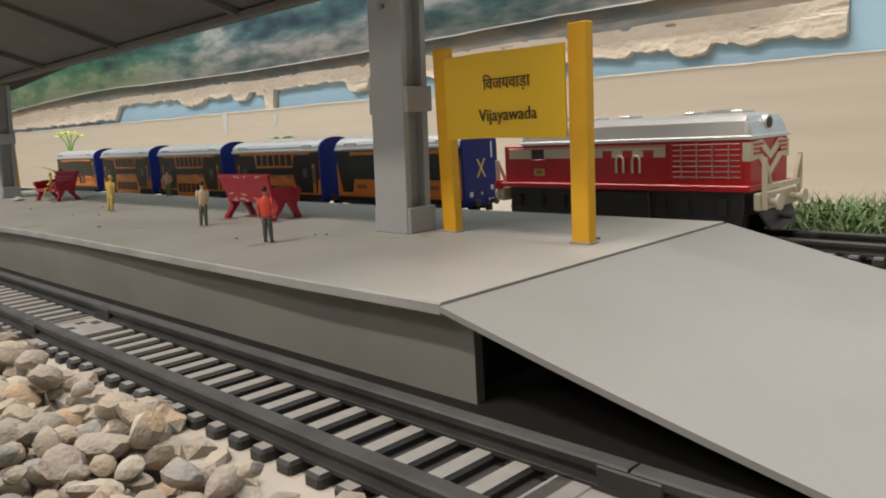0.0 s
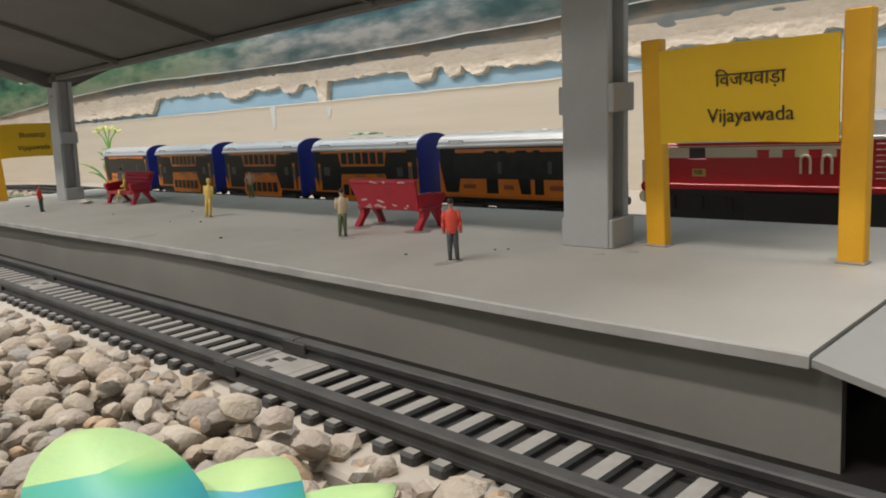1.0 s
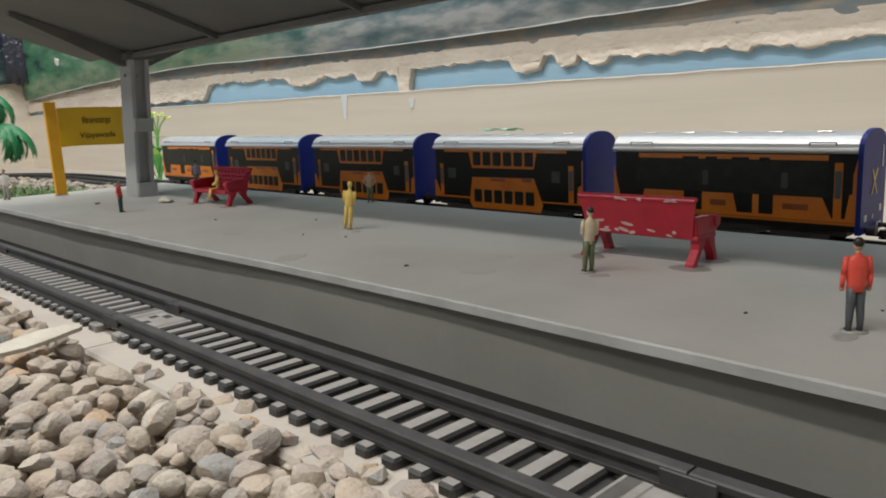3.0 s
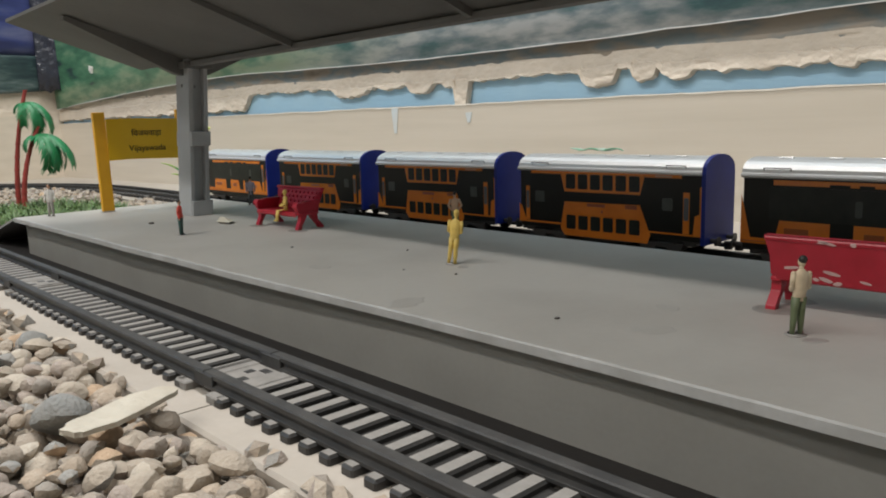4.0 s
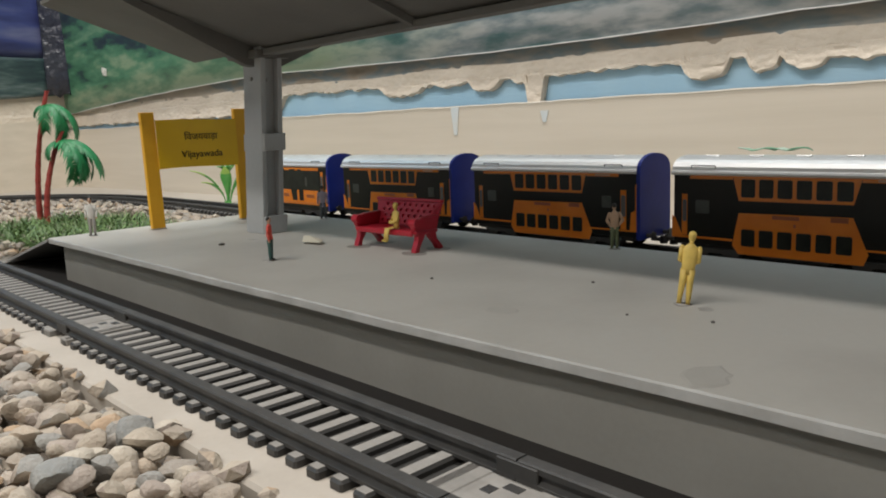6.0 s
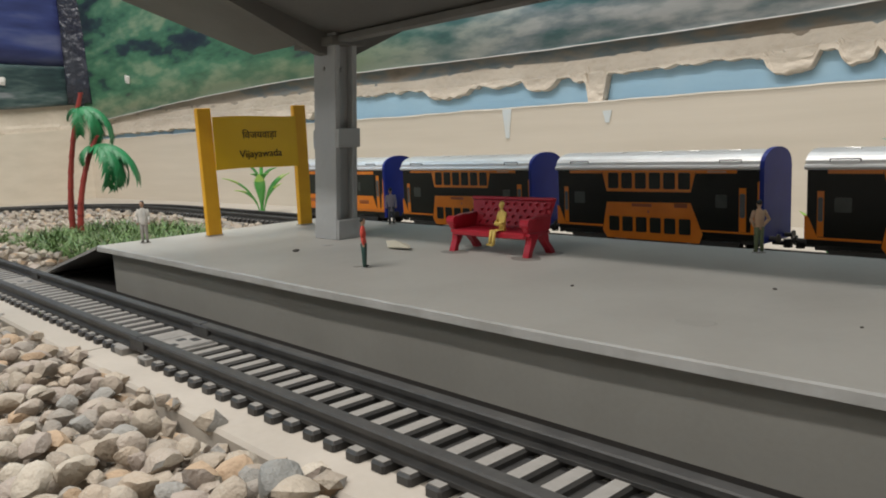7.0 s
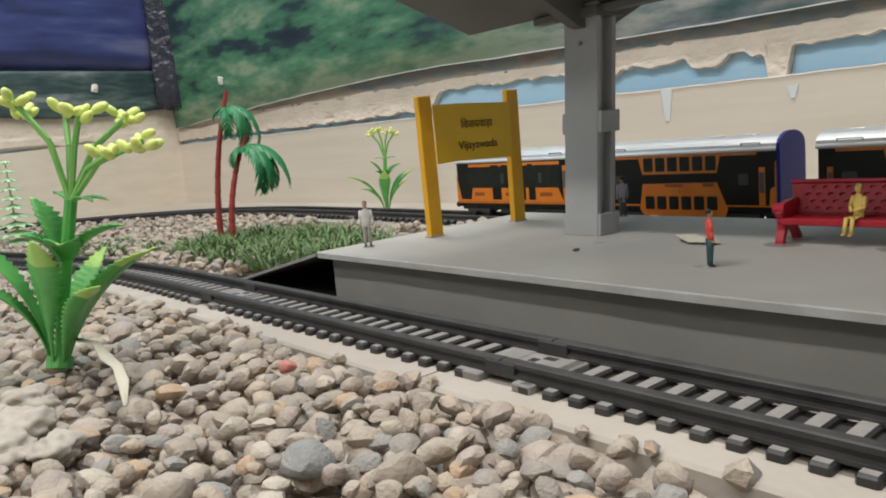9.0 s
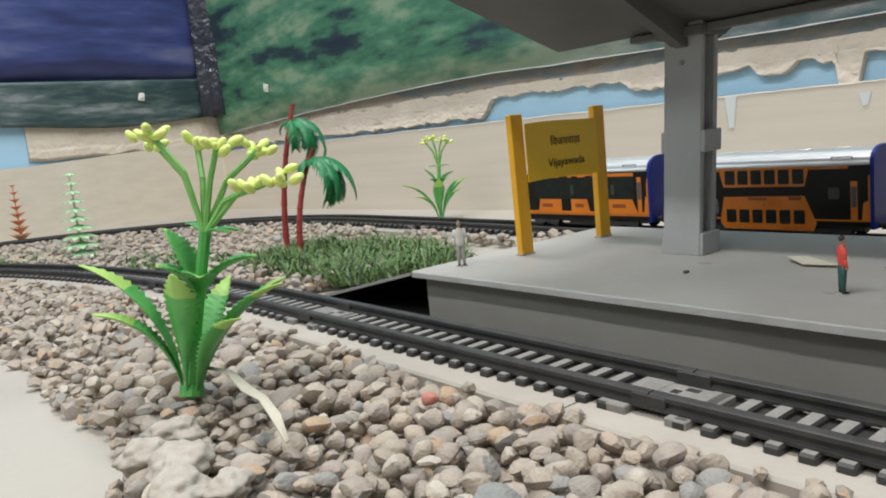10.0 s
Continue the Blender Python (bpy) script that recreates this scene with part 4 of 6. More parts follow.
sleeper_me = bpy.data.meshes.new("sleeper")
bmS.to_mesh(sleeper_me)
bmS.free()
sleeper_me.materials.append(SLEEPER)
bmD = bmesh.new()
box(bmD, -0.0165, 0.0165, -0.0018, 0.0018, 0.0030, 0.0038)
dust_me = bpy.data.meshes.new("dust_film")
bmD.to_mesh(dust_me)
bmD.free()
dust_me.materials.append(DUST)


def track(line, s0, s1, zb, joints, label, section):
    tr = thing("track", label, "railway track")
    z = zb + 0.0036
    cuts = [s0] + [j for j in joints if s0 < j < s1] + [s1]
    for a, c in zip(cuts, cuts[1:]):
        for side in (-1, 1):
            bm = bmesh.new()
            sweep(bm, line, a + 0.0003, c - 0.0003, 0.02, side * GAUGE / 2, rail_profile(z - 0.0002))
            part("rail", bm, RAIL, tr)
    bm = bmesh.new()
    sweep(bm, line, s0, s1, 0.02, 0.0, [(-0.0105, zb + 0.0002), (0.0105, zb + 0.0002), (0.0105, zb + 0.0018), (-0.0105, zb + 0.0018)])
    part("web", bm, BLACK, tr, "black plastic web between the sleepers")
    k = 0
    s = s0 + 0.004
    while s < s1:
        x, y, a = line(s)
        if min((abs(s - j) for j in joints), default=1) > 0.009:
            ob = new("sleeper", sleeper_me)
            ob.parent = tr
            ob.matrix_basis = pose(x, y, zb, 0, 0, math.degrees(a)) @ Matrix.Diagonal((1 + 0.01 * math.sin(k * 2.1), 1, 1, 1))
            d = new("dust_film", dust_me)
            d.parent = ob
        s += PITCH
        k += 1
    for j in joints:
        if not s0 < j < s1:
            continue
        x, y, a = line(j)
        # joining plate with clip slots between two lengths of track
        bm = bmesh.new()
        for dy in (-0.0105, 0.0105):
            box(bm, -0.0172, 0.0172, dy - 0.0040, dy + 0.0032, 0.0, 0.0038, 0.0004)
        box(bm, -0.0098, 0.0098, -0.0080, 0.0075, 0.0004, 0.0035, 0.0003)
        pl = part("joint_plate", bm, DUST, tr, "dusty joining plate with clip slots")
        pl.matrix_basis = pose(x, y, zb, 0, 0, math.degrees(a))
        for sx, sy, sw, sl in ((-0.0062, 0.0010, 0.0016, 0.0050), (-0.0022, -0.0030, 0.0014, 0.0034), (0.0030, 0.0020, 0.0016, 0.0030), (0.0066, -0.0020, 0.0014, 0.0046)):
            bm = bmesh.new()
            box(bm, sx - sw, sx + sw, sy - sl / 2, sy + sl / 2, 0.0030, 0.00365, 0.0001)
            part("slot", bm, BLACK, pl, "dark clip slot")
        for side in (-1, 1):
            bm = bmesh.new()
            box(bm, side * GAUGE / 2 - 0.0023, side * GAUGE / 2 + 0.0023, -0.006, 0.006, 0.0036, 0.0078, 0.0003)
            jb = part("rail_joiner", bm, RAIL, pl)
    return tr


ZB = 0.0064
track(near_line, 0.0, 1.62, ZB, (0.137, 0.347, 0.563, 0.787, 0.995, 1.2), "black plastic toy track with dusty sleepers on a white bed", True)
track(far_line, -0.05, 2.1, 0.0066, (0.2, 0.41, 0.62, 0.83, 1.04, 1.25, 1.46, 1.67), "black plastic toy track curving behind the platform", False)

# white raised bed under the near track, in butted lengths
for a, c in ((-0.05, 0.29), (0.29, 0.552), (0.552, 0.812), (0.812, 1.06), (1.06, 1.33), (1.33, 1.65)):
    bm = bmesh.new()
    sweep(bm, near_line, a + 0.0004, c - 0.0004, 0.03, 0.0, [(-0.0285, 0.0), (0.0190, 0.0), (0.0190, 0.0065), (0.0180, ZB + 0.0012), (-0.0275, ZB + 0.0012), (-0.0285, 0.0066)])
    structure(part("track_bed", bm, BED), "white foam strip laid under the near track", "track bed")
bm = bmesh.new()
sweep(bm, far_line, -0.05, 2.15, 0.03, 0.0, [(-0.030, 0.0), (0.03, 0.0), (0.03, 0.006), (-0.030, 0.006)])
structure(part("track_bed", bm, BED), "white foam strip laid under the far track", "track bed")

RZ = 0.0066 + 0.0036 + 0.0044  # far rail top


# ---- coaches ----
def rounded(u0, u1, v0, v1, r, x):
    out = []
    for cu, cv, a0 in ((u1 - r, v1 - r, 0), (u0 + r, v1 - r, 90), (u0 + r, v0 + r, 180), (u1 - r, v0 + r, 270)):
        for k in (0, 45, 90):
            out.append((x, cu + r * math.cos(radians(a0 + k)), cv + r * math.sin(radians(a0 + k))))
    return out


def wheelset(parent, y, r=0.0052, w=0.0236):
    for s in (-1, 1):
        bm = bmesh.new()
        rod(bm, (s * w / 2 - 0.0012, y, r), (s * w / 2 + 0.0012, y, r), r, seg=20)
        rod(bm, (s * w / 2 - s * 0.002, y, r), (s * w / 2 - s * 0.0012, y, r), r + 0.0007, seg=20)
        rod(bm, (s * w / 2 + s * 0.0012, y, r), (s * w / 2 + s * 0.0022, y, r), r * 0.35, seg=10)
        part("wheel", bm, BLACK, parent)


def coach_end(W, H0, H1, top):
    prof = [(-W, H0), (W, H0), (W, H1)]
    for k in range(1, 12):
        a = math.pi * k / 12
        prof.append((W * math.cos(a), H1 + (top - H1) * math.sin(a) ** 0.8))
    prof.append((-W, H1))
    return prof


def coach(m, deck2, numbered, label, L=0.1245):
    """Runs along local y (front end toward -y), origin on the rails; side seen is local -x."""
    c = thing("coach", label, "railway coach", m, "train coaches")
    W, H0, H1, TOP = 0.0145, 0.0075, 0.0432, 0.0515
    h = L / 2
    bm = bmesh.new()
    box(bm, -W, W, -h, h - 0.0008, H0, H1, 0.0004)
    body = part("body", bm, GLOSS, c, "glossy black printed body")
    bm = bmesh.new()
    prof = [(x * 1.03, z + (0.0003 if z > H1 else 0)) for x, z in coach_end(W, H1, H1 + 0.0004, TOP)]
    loft(bm, [[(x, y, z) for x, z in prof] for y in (-h, h)])
    # rounded gutter along either side
    for s in (-1, 1):
        loft(bm, [[(s * W + 0.0016 * math.cos(a), y, H1 + 0.0004 + 0.0013 * math.sin(a)) for a in [k * math.pi / 4 for k in range(8)]] for y in (-h, h)])
    roof = part("roof", bm, SILVER, c, "silver arched roof", smooth=False)
    # bent wire handles over the gutter, and small seams along the crown
    for u0, u1 in ((0.087, 0.190), (0.834, 0.925)):
        bm = bmesh.new()
        xh, zh = -W * 0.93 - 0.0012, H1 + 0.0040
        pipe(bm, [(xh, h - u0 * L, zh - 0.0012), (xh - 0.0004, h - u0 * L, zh), (xh - 0.0004, h - u1 * L, zh), (xh, h - u1 * L, zh - 0.0012)], 0.00028, 6)
        part("roof_handle", bm, DARKGREY, roof, "thin dark handle")
    for f in (-0.36, -0.18, 0.0, 0.18, 0.36):
        bm = bmesh.new()
        box(bm, -0.006, -0.0045, f * L - 0.0035, f * L + 0.0035, TOP - 0.0012, TOP + 0.0004, 0.0002)
        part("roof_vent", bm, SILVER, roof)
    bm = bmesh.new()
    y = -h
    slab(bm, [(x, y, z) for x, z in coach_end(W + 0.0008, H0 - 0.001, H1, TOP + 0.0014)], (0, -1, 0), 0.0022)
    e = part("end_panel", bm, NAVY, c, "navy blue arched end panel")
    if numbered:
        lettering("lettering", "X", 0.0165, pose(0, y - 0.00235, 0.0285) @ pose(0, 0, 0, 90, 0, 0) @ Matrix.Diagonal((0.72, 1, 1, 1)), FYEL, e, "thin yellow cross mark")
        for bx, bz, bw, bh in ((-0.0095, 0.0135, 0.003, 0.003), (0.0095, 0.0165, 0.0025, 0.003), (0.0085, 0.0092, 0.006, 0.0016), (0.010, 0.040, 0.0012, 0.010), (0.0, 0.0135, 0.0012, 0.0018)):
            bm = bmesh.new()
            box(bm, bx - bw / 2, bx + bw / 2, y - 0.0024, y - 0.0021, bz - bh / 2, bz + bh / 2)
            part("marking", bm, WHITE, e, "small white marking")
    X = -W
    VH = 0.0350

    def panel(name, uv, material, d, lab="", par=None):
        b = bmesh.new()
        slab(b, [(X, h - u * L, H0 + v * VH) for u, v in uv], (-1, 0, 0), d)
        return part(name, b, material, par or body, lab)

    def rect(u0, u1, v0, v1):
        return [(u0, v0), (u1, v0), (u1, v1), (u0, v1)]

    def pane(par, u0, u1, v0, v1, material, d):
        b = bmesh.new()
        slab(b, rounded(h - u1 * L, h - u0 * L, H0 + v0 * VH, H0 + v1 * VH, 0.0008, X), (-1, 0, 0), d)
        return part("window", b, material, par)

    # u runs from the rear (+y) end to the front end, v from the skirt to the gutter
    if deck2:
        panel("trim_stripe", rect(0.08, 0.262, 0.945, 0.995), ORANGE, 0.00012)
        panel("trim_stripe", rect(0.73, 0.905, 0.945, 0.995), ORANGE, 0.00012)
        panel("marking", rect(0.78, 0.86, 0.955, 0.985), SKIN, 0.0002)
        panel("trim_stripe", rect(0.0, 0.264, 0.080, 0.112), ORANGE, 0.00012)
        panel("trim_stripe", rect(0.752, 1.0, 0.090, 0.115), ORANGE, 0.00012)
        up = panel("upper_panel", [(0.288, 0.655), (0.705, 0.665), (0.730, 0.995), (0.262, 0.995)], ORANGE, 0.00013)
        lo = panel("lower_panel", [(0.288, -0.09), (0.745, -0.09), (0.760, 0.050), (0.748, 0.14), (0.705, 0.505), (0.288, 0.485), (0.264, 0.03)], ORANGE, 0.00013)
        for k in range(6):
            u = 0.297 + k * 0.0703
            pane(up, u, u + 0.055, 0.705, 0.955, GLASS, 0.0003)
            pane(lo, u + 0.003, u + 0.057, 0.025, 0.262, GLASS, 0.0003)
        panel("marking", rect(0.42, 0.52, 0.425, 0.475), RUST, 0.0002, par=lo)
        panel("marking", rect(0.63, 0.69, 0.430, 0.495), RUST, 0.0002, par=lo)
        panel("marking", rect(0.50, 0.508, 0.33, 0.37), RUST, 0.0002, par=lo)
        panel("corner_panel", [(0.0, 0.112), (0.047, 0.112), (0.014, 0.37), (0.0, 0.40)], ORANGE, 0.00013)
        panel("corner_panel", [(0.962, 0.115), (1.0, 0.115), (1.0, 0.85), (0.990, 0.82), (0.990, 0.43), (0.969, 0.39)], ORANGE, 0.00013)
        for u0, u1, v1 in ((0.045, 0.069, 0.72), (0.915, 0.944, 0.74)):
            d = panel("door_strip", rect(u0, u1, 0.12, v1), ORANGE, 0.00014)
            pane(d, u0 + 0.003, u1 - 0.003, 0.32, v1 - 0.08, GREYWIN, 0.0003)
        for u0, u1 in ((0.105, 0.165), (0.815, 0.865)):
            pane(body, u0, u1, 0.45, 0.64, DIMWIN, 0.0002)
    else:
        panel("trim_stripe", rect(0.125, 0.90, 0.905, 0.975), ORANGE, 0.00012)
        for u0, u1 in ((0.33, 0.40), (0.43, 0.48), (0.54, 0.61), (0.65, 0.69)):
            panel("marking", rect(u0, u1, 0.895, 0.935), GLOSS, 0.0002)
        panel("skirt_band", rect(0.0, 1.0, 0.085, 0.168), ORANGE, 0.00012)
        panel("lining", rect(0.0, 1.0, 0.112, 0.124), RUST, 0.0002)
        for uv in ([(0.137, 0.168), (0.337, 0.168), (0.337, 0.43), (0.153, 0.43)], [(0.418, 0.168), (0.565, 0.168), (0.548, 0.43), (0.418, 0.43)],
                   [(0.627, 0.168), (0.651, 0.168), (0.651, 0.43), (0.627, 0.43)], [(0.707, 0.168), (0.918, 0.168), (0.884, 0.43), (0.707, 0.43)]):
            pn = panel("lower_panel", uv, ORANGE, 0.00013)
            u0, u1 = uv[0][0], uv[1][0]
            if u1 - u0 > 0.1:
                panel("marking", rect(u0 + 0.035, u0 + 0.035 + 0.45 * (u1 - u0), 0.25, 0.33), RUST, 0.0002, par=pn)
        pane(body, 0.11, 0.905, 0.44, 0.88, GLASS, 0.0002)
        for u0 in (0.42, 0.735):
            pane(body, u0, u0 + 0.024, 0.53, 0.74, DIMWIN, 0.0003)
        d = panel("door_strip", rect(0.923, 0.951, 0.125, 0.88), ORANGE, 0.00014)
        pane(d, 0.926, 0.948, 0.42, 0.78, GREYWIN, 0.0003)
        panel("corner_panel", [(0.964, 0.168), (1.0, 0.168), (1.0, 0.96), (0.986, 0.72), (0.986, 0.49), (0.976, 0.48)], ORANGE, 0.00013)
        panel("corner_panel", [(0.0, 0.168), (0.040, 0.168), (0.0, 0.77)], ORANGE, 0.00013)
    # underframe, bogies
    bm = bmesh.new()
    box(bm, -W + 0.002, W - 0.002, -h + 0.004, h - 0.004, 0.0050, H0, 0.0003)
    box(bm, -W + 0.0025, W - 0.0025, -0.016, 0.016, 0.002, 0.0051, 0.0006)
    part("underframe", bm, BLACK, c)
    for s in (-1, 1):
        y0 = s * (h - 0.024)
        frames = []
        bmB = bmesh.new()
        box(bmB, -0.0132, 0.0132, y0 - 0.004, y0 + 0.004, 0.0030, 0.0051, 0.0004)
        for sx in (-1, 1):
            bm = bmesh.new()
            slab(bm, [(sx * 0.0131, y0 - 0.014, 0.006), (sx * 0.0131, y0 - 0.012, 0.0025), (sx * 0.0131, y0 - 0.006, 0.0025), (sx * 0.0131, y0, 0.0045), (sx * 0.0131, y0 + 0.006, 0.0025), (sx * 0.0131, y0 + 0.012, 0.0025), (sx * 0.0131, y0 + 0.014, 0.006)], (sx, 0, 0), 0.0012)
            frames.append(bm)
        bg = part("bogie", bmB, BLACK, c)
        for bm in frames:
            part("side_frame", bm, BLACK, bg)
        for d in (-0.0085, 0.0085):
            wheelset(bg, y0 + d, 0.0046)
        bm = bmesh.new()
        rod(bm, (0, s * h, 0.0055), (0, s * (h + 0.0095), 0.0055), 0.0012)
        rod(bm, (0, s * (h + 0.0075), 0.0035), (0, s * (h + 0.0075), 0.0075), 0.0022, seg=10)
        part("coupler", bm, BLACK, c)
        for sx in (-1, 1):
            bm = bmesh.new()
            rod(bm, (sx * 0.0085, s * (h - 0.0005), 0.0085), (sx * 0.0085, s * (h + 0.006), 0.0085), 0.0011)
            rod(bm, (sx * 0.0085, s * (h + 0.006), 0.0085), (sx * 0.0085, s * (h + 0.0068), 0.0085), 0.0024, seg=14)
            part("buffer", bm, BLACK, c)
    return c


RUST = mat("brown_print", (0.33, 0.09, 0.02), (0.24, 0.06, 0.015), rough=0.3, coarse=80, bump=0.05)
DIMWIN = mat("dim_window", (0.035, 0.042, 0.040), (0.06, 0.066, 0.062), rough=0.3, coarse=200, bump=0.03)


# the train stands a little askew to the platform
def on_train(y):
    return 0.3735 + 0.0145 + 0.012 * (y - 0.45), y


coaches = [(0.4557, False, True, "orange and black single-deck coach with a navy end panel"), (0.6010, True, False, "orange and black double-deck coach with small windows"), (0.7465, True, False, "orange and black double-deck coach with small windows"),
           (0.8925, True, False, "orange and black double-deck coach with small windows"), (1.0390, False, False, "orange and black single-deck coach at the rear of the train")]
for y, d2, num, lab in coaches:
    x, _ = on_train(y)
    coach(pose(x, y, RZ, 0, 0, -0.7), d2, num, lab)


# ---- locomotive ----
def locomotive(m):
    """Front end toward -y; the side seen is local -x."""
    g = thing("locomotive", "red and cream toy diesel locomotive with a silver roof", "locomotive", m)
    W, h = 0.0185, 0.070
    Z0, Z1, Z2 = 0.0215, 0.0428, 0.0540
    X = -W
    bm = bmesh.new()
    box(bm, -W, W, -h, h, Z0, Z1, 0.0006)
    body = part("body", bm, LOCORED, g, "glossy red body")
    # silver roof with sloping shoulders
    half = [(W + 0.0008, Z1), (W + 0.0008, Z1 + 0.0012), (W - 0.0004, Z1 + 0.0018), (W - 0.0020, Z2 - 0.0034), (W - 0.0034, Z2 - 0.0012), (W - 0.0080, Z2)]
    prof = half + [(-x, z) for x, z in reversed(half)]
    bm = bmesh.new()
    rings = []
    # hipped ends: the height is capped close to either end
    for y, top in ((-h - 0.0010, Z1 + 0.0011), (-h - 0.0002, Z1 + 0.0019), (-h + 0.0016, Z2 - 0.0040), (-h + 0.0030, Z2 - 0.0014), (-h + 0.0075, Z2), (h - 0.018, Z2), (h - 0.0145, Z2 - 0.0014), (h - 0.013, Z1 + 0.0019)):
        rings.append([(x, y, min(z, top)) for x, z in prof])
    loft(bm, rings)
    roof = part("roof", bm, SILVER, g, "silver moulded roof")
    bm = bmesh.new()
    rod(bm, (0.001, -h + 0.022, Z2 - 0.0004), (0.001, -h + 0.022, Z2 + 0.0012), 0.0085, seg=28)
    rod(bm, (0.001, -h + 0.022, Z2 + 0.0012), (0.001, -h + 0.022, Z2 + 0.0018), 0.0062, seg=28)
    part("roof_fan", bm, SILVER, roof)
    for y, w in ((-h + 0.012, 0.006), (-h + 0.035, 0.005), (0.0, 0.006), (0.02, 0.006)):
        bm = bmesh.new()
        box(bm, -0.006, 0.006, y - w / 2, y + w / 2, Z2 - 0.0004, Z2 + 0.0013, 0.0003)
        part("roof_hatch", bm, SILVER, roof)
    bm = bmesh.new()
    box(bm, -0.003, 0.003, h - 0.030, h - 0.024, Z2 - 0.0003, Z2 + 0.0035, 0.0006)
    part("horn", bm, CREAM, roof, "cream roof horn")
    bm = bmesh.new()
    rod(bm, (0, -h + 0.0002, Z1 + 0.0066), (0, -h + 0.009, Z1 + 0.0072), 0.0034, 0.0030, seg=18)
    lamp = part("headlight", bm, SILVER, roof, "silver headlight housing")
    bm = bmesh.new()
    rod(bm, (0, -h - 0.0001, Z1 + 0.0066), (0, -h + 0.0012, Z1 + 0.0066), 0.0025, seg=18)
    part("lens", bm, DARKGREY, lamp, "dark round lens")

    def strip(name, y0, y1, z0, z1, material, d, parent=body, lab=""):
        b = bmesh.new()
        box(b, X - d, X + 0.0002, y0, y1, z0, z1, min(0.0002, d * 0.4))
        return part(name, b, material, parent, lab)

    # cream waist band with red battlements
    band = strip("waist_band", -h + 0.040, h - 0.004, 0.0357, 0.0414, CREAM, 0.0003, lab="cream band")
    y = -h + 0.046
    while y < h - 0.05:
        strip("battlement", y, y + 0.0055, 0.0355, 0.0387, LOCORED, 0.0005, band)
        strip("lining", y - 0.0006, y + 0.0061, 0.0387, 0.0391, LOCORED, 0.0005, band)
        y += 0.0115
    strip("lining", -h + 0.040, h - 0.004, 0.0406, 0.0410, LOCORED, 0.0005, band)
    # cab window and number plate
    cab = strip("cab_window", h - 0.0285, h - 0.0200, 0.0352, 0.0405, DARKGREY, 0.0005, lab="dark cab side window")
    strip("window_frame", h - 0.0290, h - 0.0195, 0.0346, 0.0353, LOCORED, 0.0009, cab)
    plate = strip("zone_plate", h - 0.0285, h - 0.0215, 0.0267, 0.0303, FYEL, 0.0004, lab="small yellow plate")
    lettering("lettering", "NR", 0.0032, pose(X - 0.0005, h - 0.0250, 0.0285, 0, 0, -90) @ pose(0, 0, 0, 90, 0, 0), INK, plate)
    # radiator grille
    g0, g1 = -h + 0.003, -h + 0.037
    gr = strip("grille", g0, g1, 0.0255, 0.0420, LOCORED, 0.0004)
    for k in range(7):
        z = 0.0265 + k * 0.0024
        strip("grille_bar", g0 + 0.001, g1 - 0.001, z, z + 0.0004, BARS, 0.0009, gr)
    for k in range(4):
        yy = g0 + 0.006 + k * 0.0075
        strip("grille_bar", yy, yy + 0.0004, 0.0258, 0.0417, BARS, 0.0010, gr)
    # cream handrails bent like staples
    for y in (-0.0150, -0.0060):
        b = bmesh.new()
        w, zt, zl = 0.0020, 0.0365, 0.0285
        arc = [(X - 0.0012, y - w, zl)] + [(X - 0.0012, y - w * math.cos(radians(a)), zt - w + w * math.sin(radians(a))) for a in range(0, 181, 30)] + [(X - 0.0012, y + w, zl)]
        pipe(b, arc, 0.0006, 6)
        part("handrail", b, CREAM, body, "cream bent handrail")
    # red footplate, dark tank and bogies
    bm = bmesh.new()
    box(bm, -W - 0.0022, W + 0.0022, -h - 0.001, h + 0.001, 0.0205, 0.0232, 0.0004)
    part("footplate", bm, LOCORED, g)
    bm = bmesh.new()
    box(bm, -W + 0.0005, W - 0.0005, -h + 0.003, h - 0.003, 0.0095, 0.0206, 0.0006)
    box(bm, -W - 0.001, W + 0.001, -0.022, 0.022, 0.0035, 0.0200, 0.0008)
    for y in (-0.058, -0.04, -0.028, 0.03, 0.045, 0.06):
        box(bm, -W - 0.0012, -W + 0.001, y - 0.002, y + 0.002, 0.010, 0.017, 0.0003)
    part("underframe", bm, DARKGREY, g, "dark grey moulded underframe")
    for s in (-1, 1):
        y0 = s * 0.044
        frames = []
        bmB = bmesh.new()
        box(bmB, -0.0148, 0.0148, y0 - 0.005, y0 + 0.005, 0.0050, 0.0098, 0.0004)
        for sx in (-1, 1):
            bm = bmesh.new()
            slab(bm, [(sx * 0.0150, y0 - 0.023, 0.0105), (sx * 0.0150, y0 - 0.022, 0.004), (sx * 0.0150, y0 - 0.016, 0.0025), (sx * 0.0150, y0 - 0.008, 0.005), (sx * 0.0150, y0, 0.0025), (sx * 0.0150, y0 + 0.008, 0.005), (sx * 0.0150, y0 + 0.016, 0.0025), (sx * 0.0150, y0 + 0.022, 0.004), (sx * 0.0150, y0 + 0.023, 0.0105)], (sx, 0, 0), 0.0030)
            frames.append(bm)
        bg = part("bogie", bmB, DARKGREY, g)
        for bm in frames:
            part("side_frame", bm, DARKGREY, bg)
        for d in (-0.015, 0.0, 0.015):
            wheelset(bg, y0 + d, 0.0062)
    # front: chevrons on the nose, cream railings and buffers, and the like at the rear
    F = -h
    for sx in (-1, 1):
        bm = bmesh.new()
        slab(bm, [(sx * 0.0185, F, 0.0335), (sx * 0.0105, F, 0.0345), (sx * 0.0105, F, 0.0422), (sx * 0.0185, F, 0.0415)][::sx], (0, -1, 0), 0.0005)
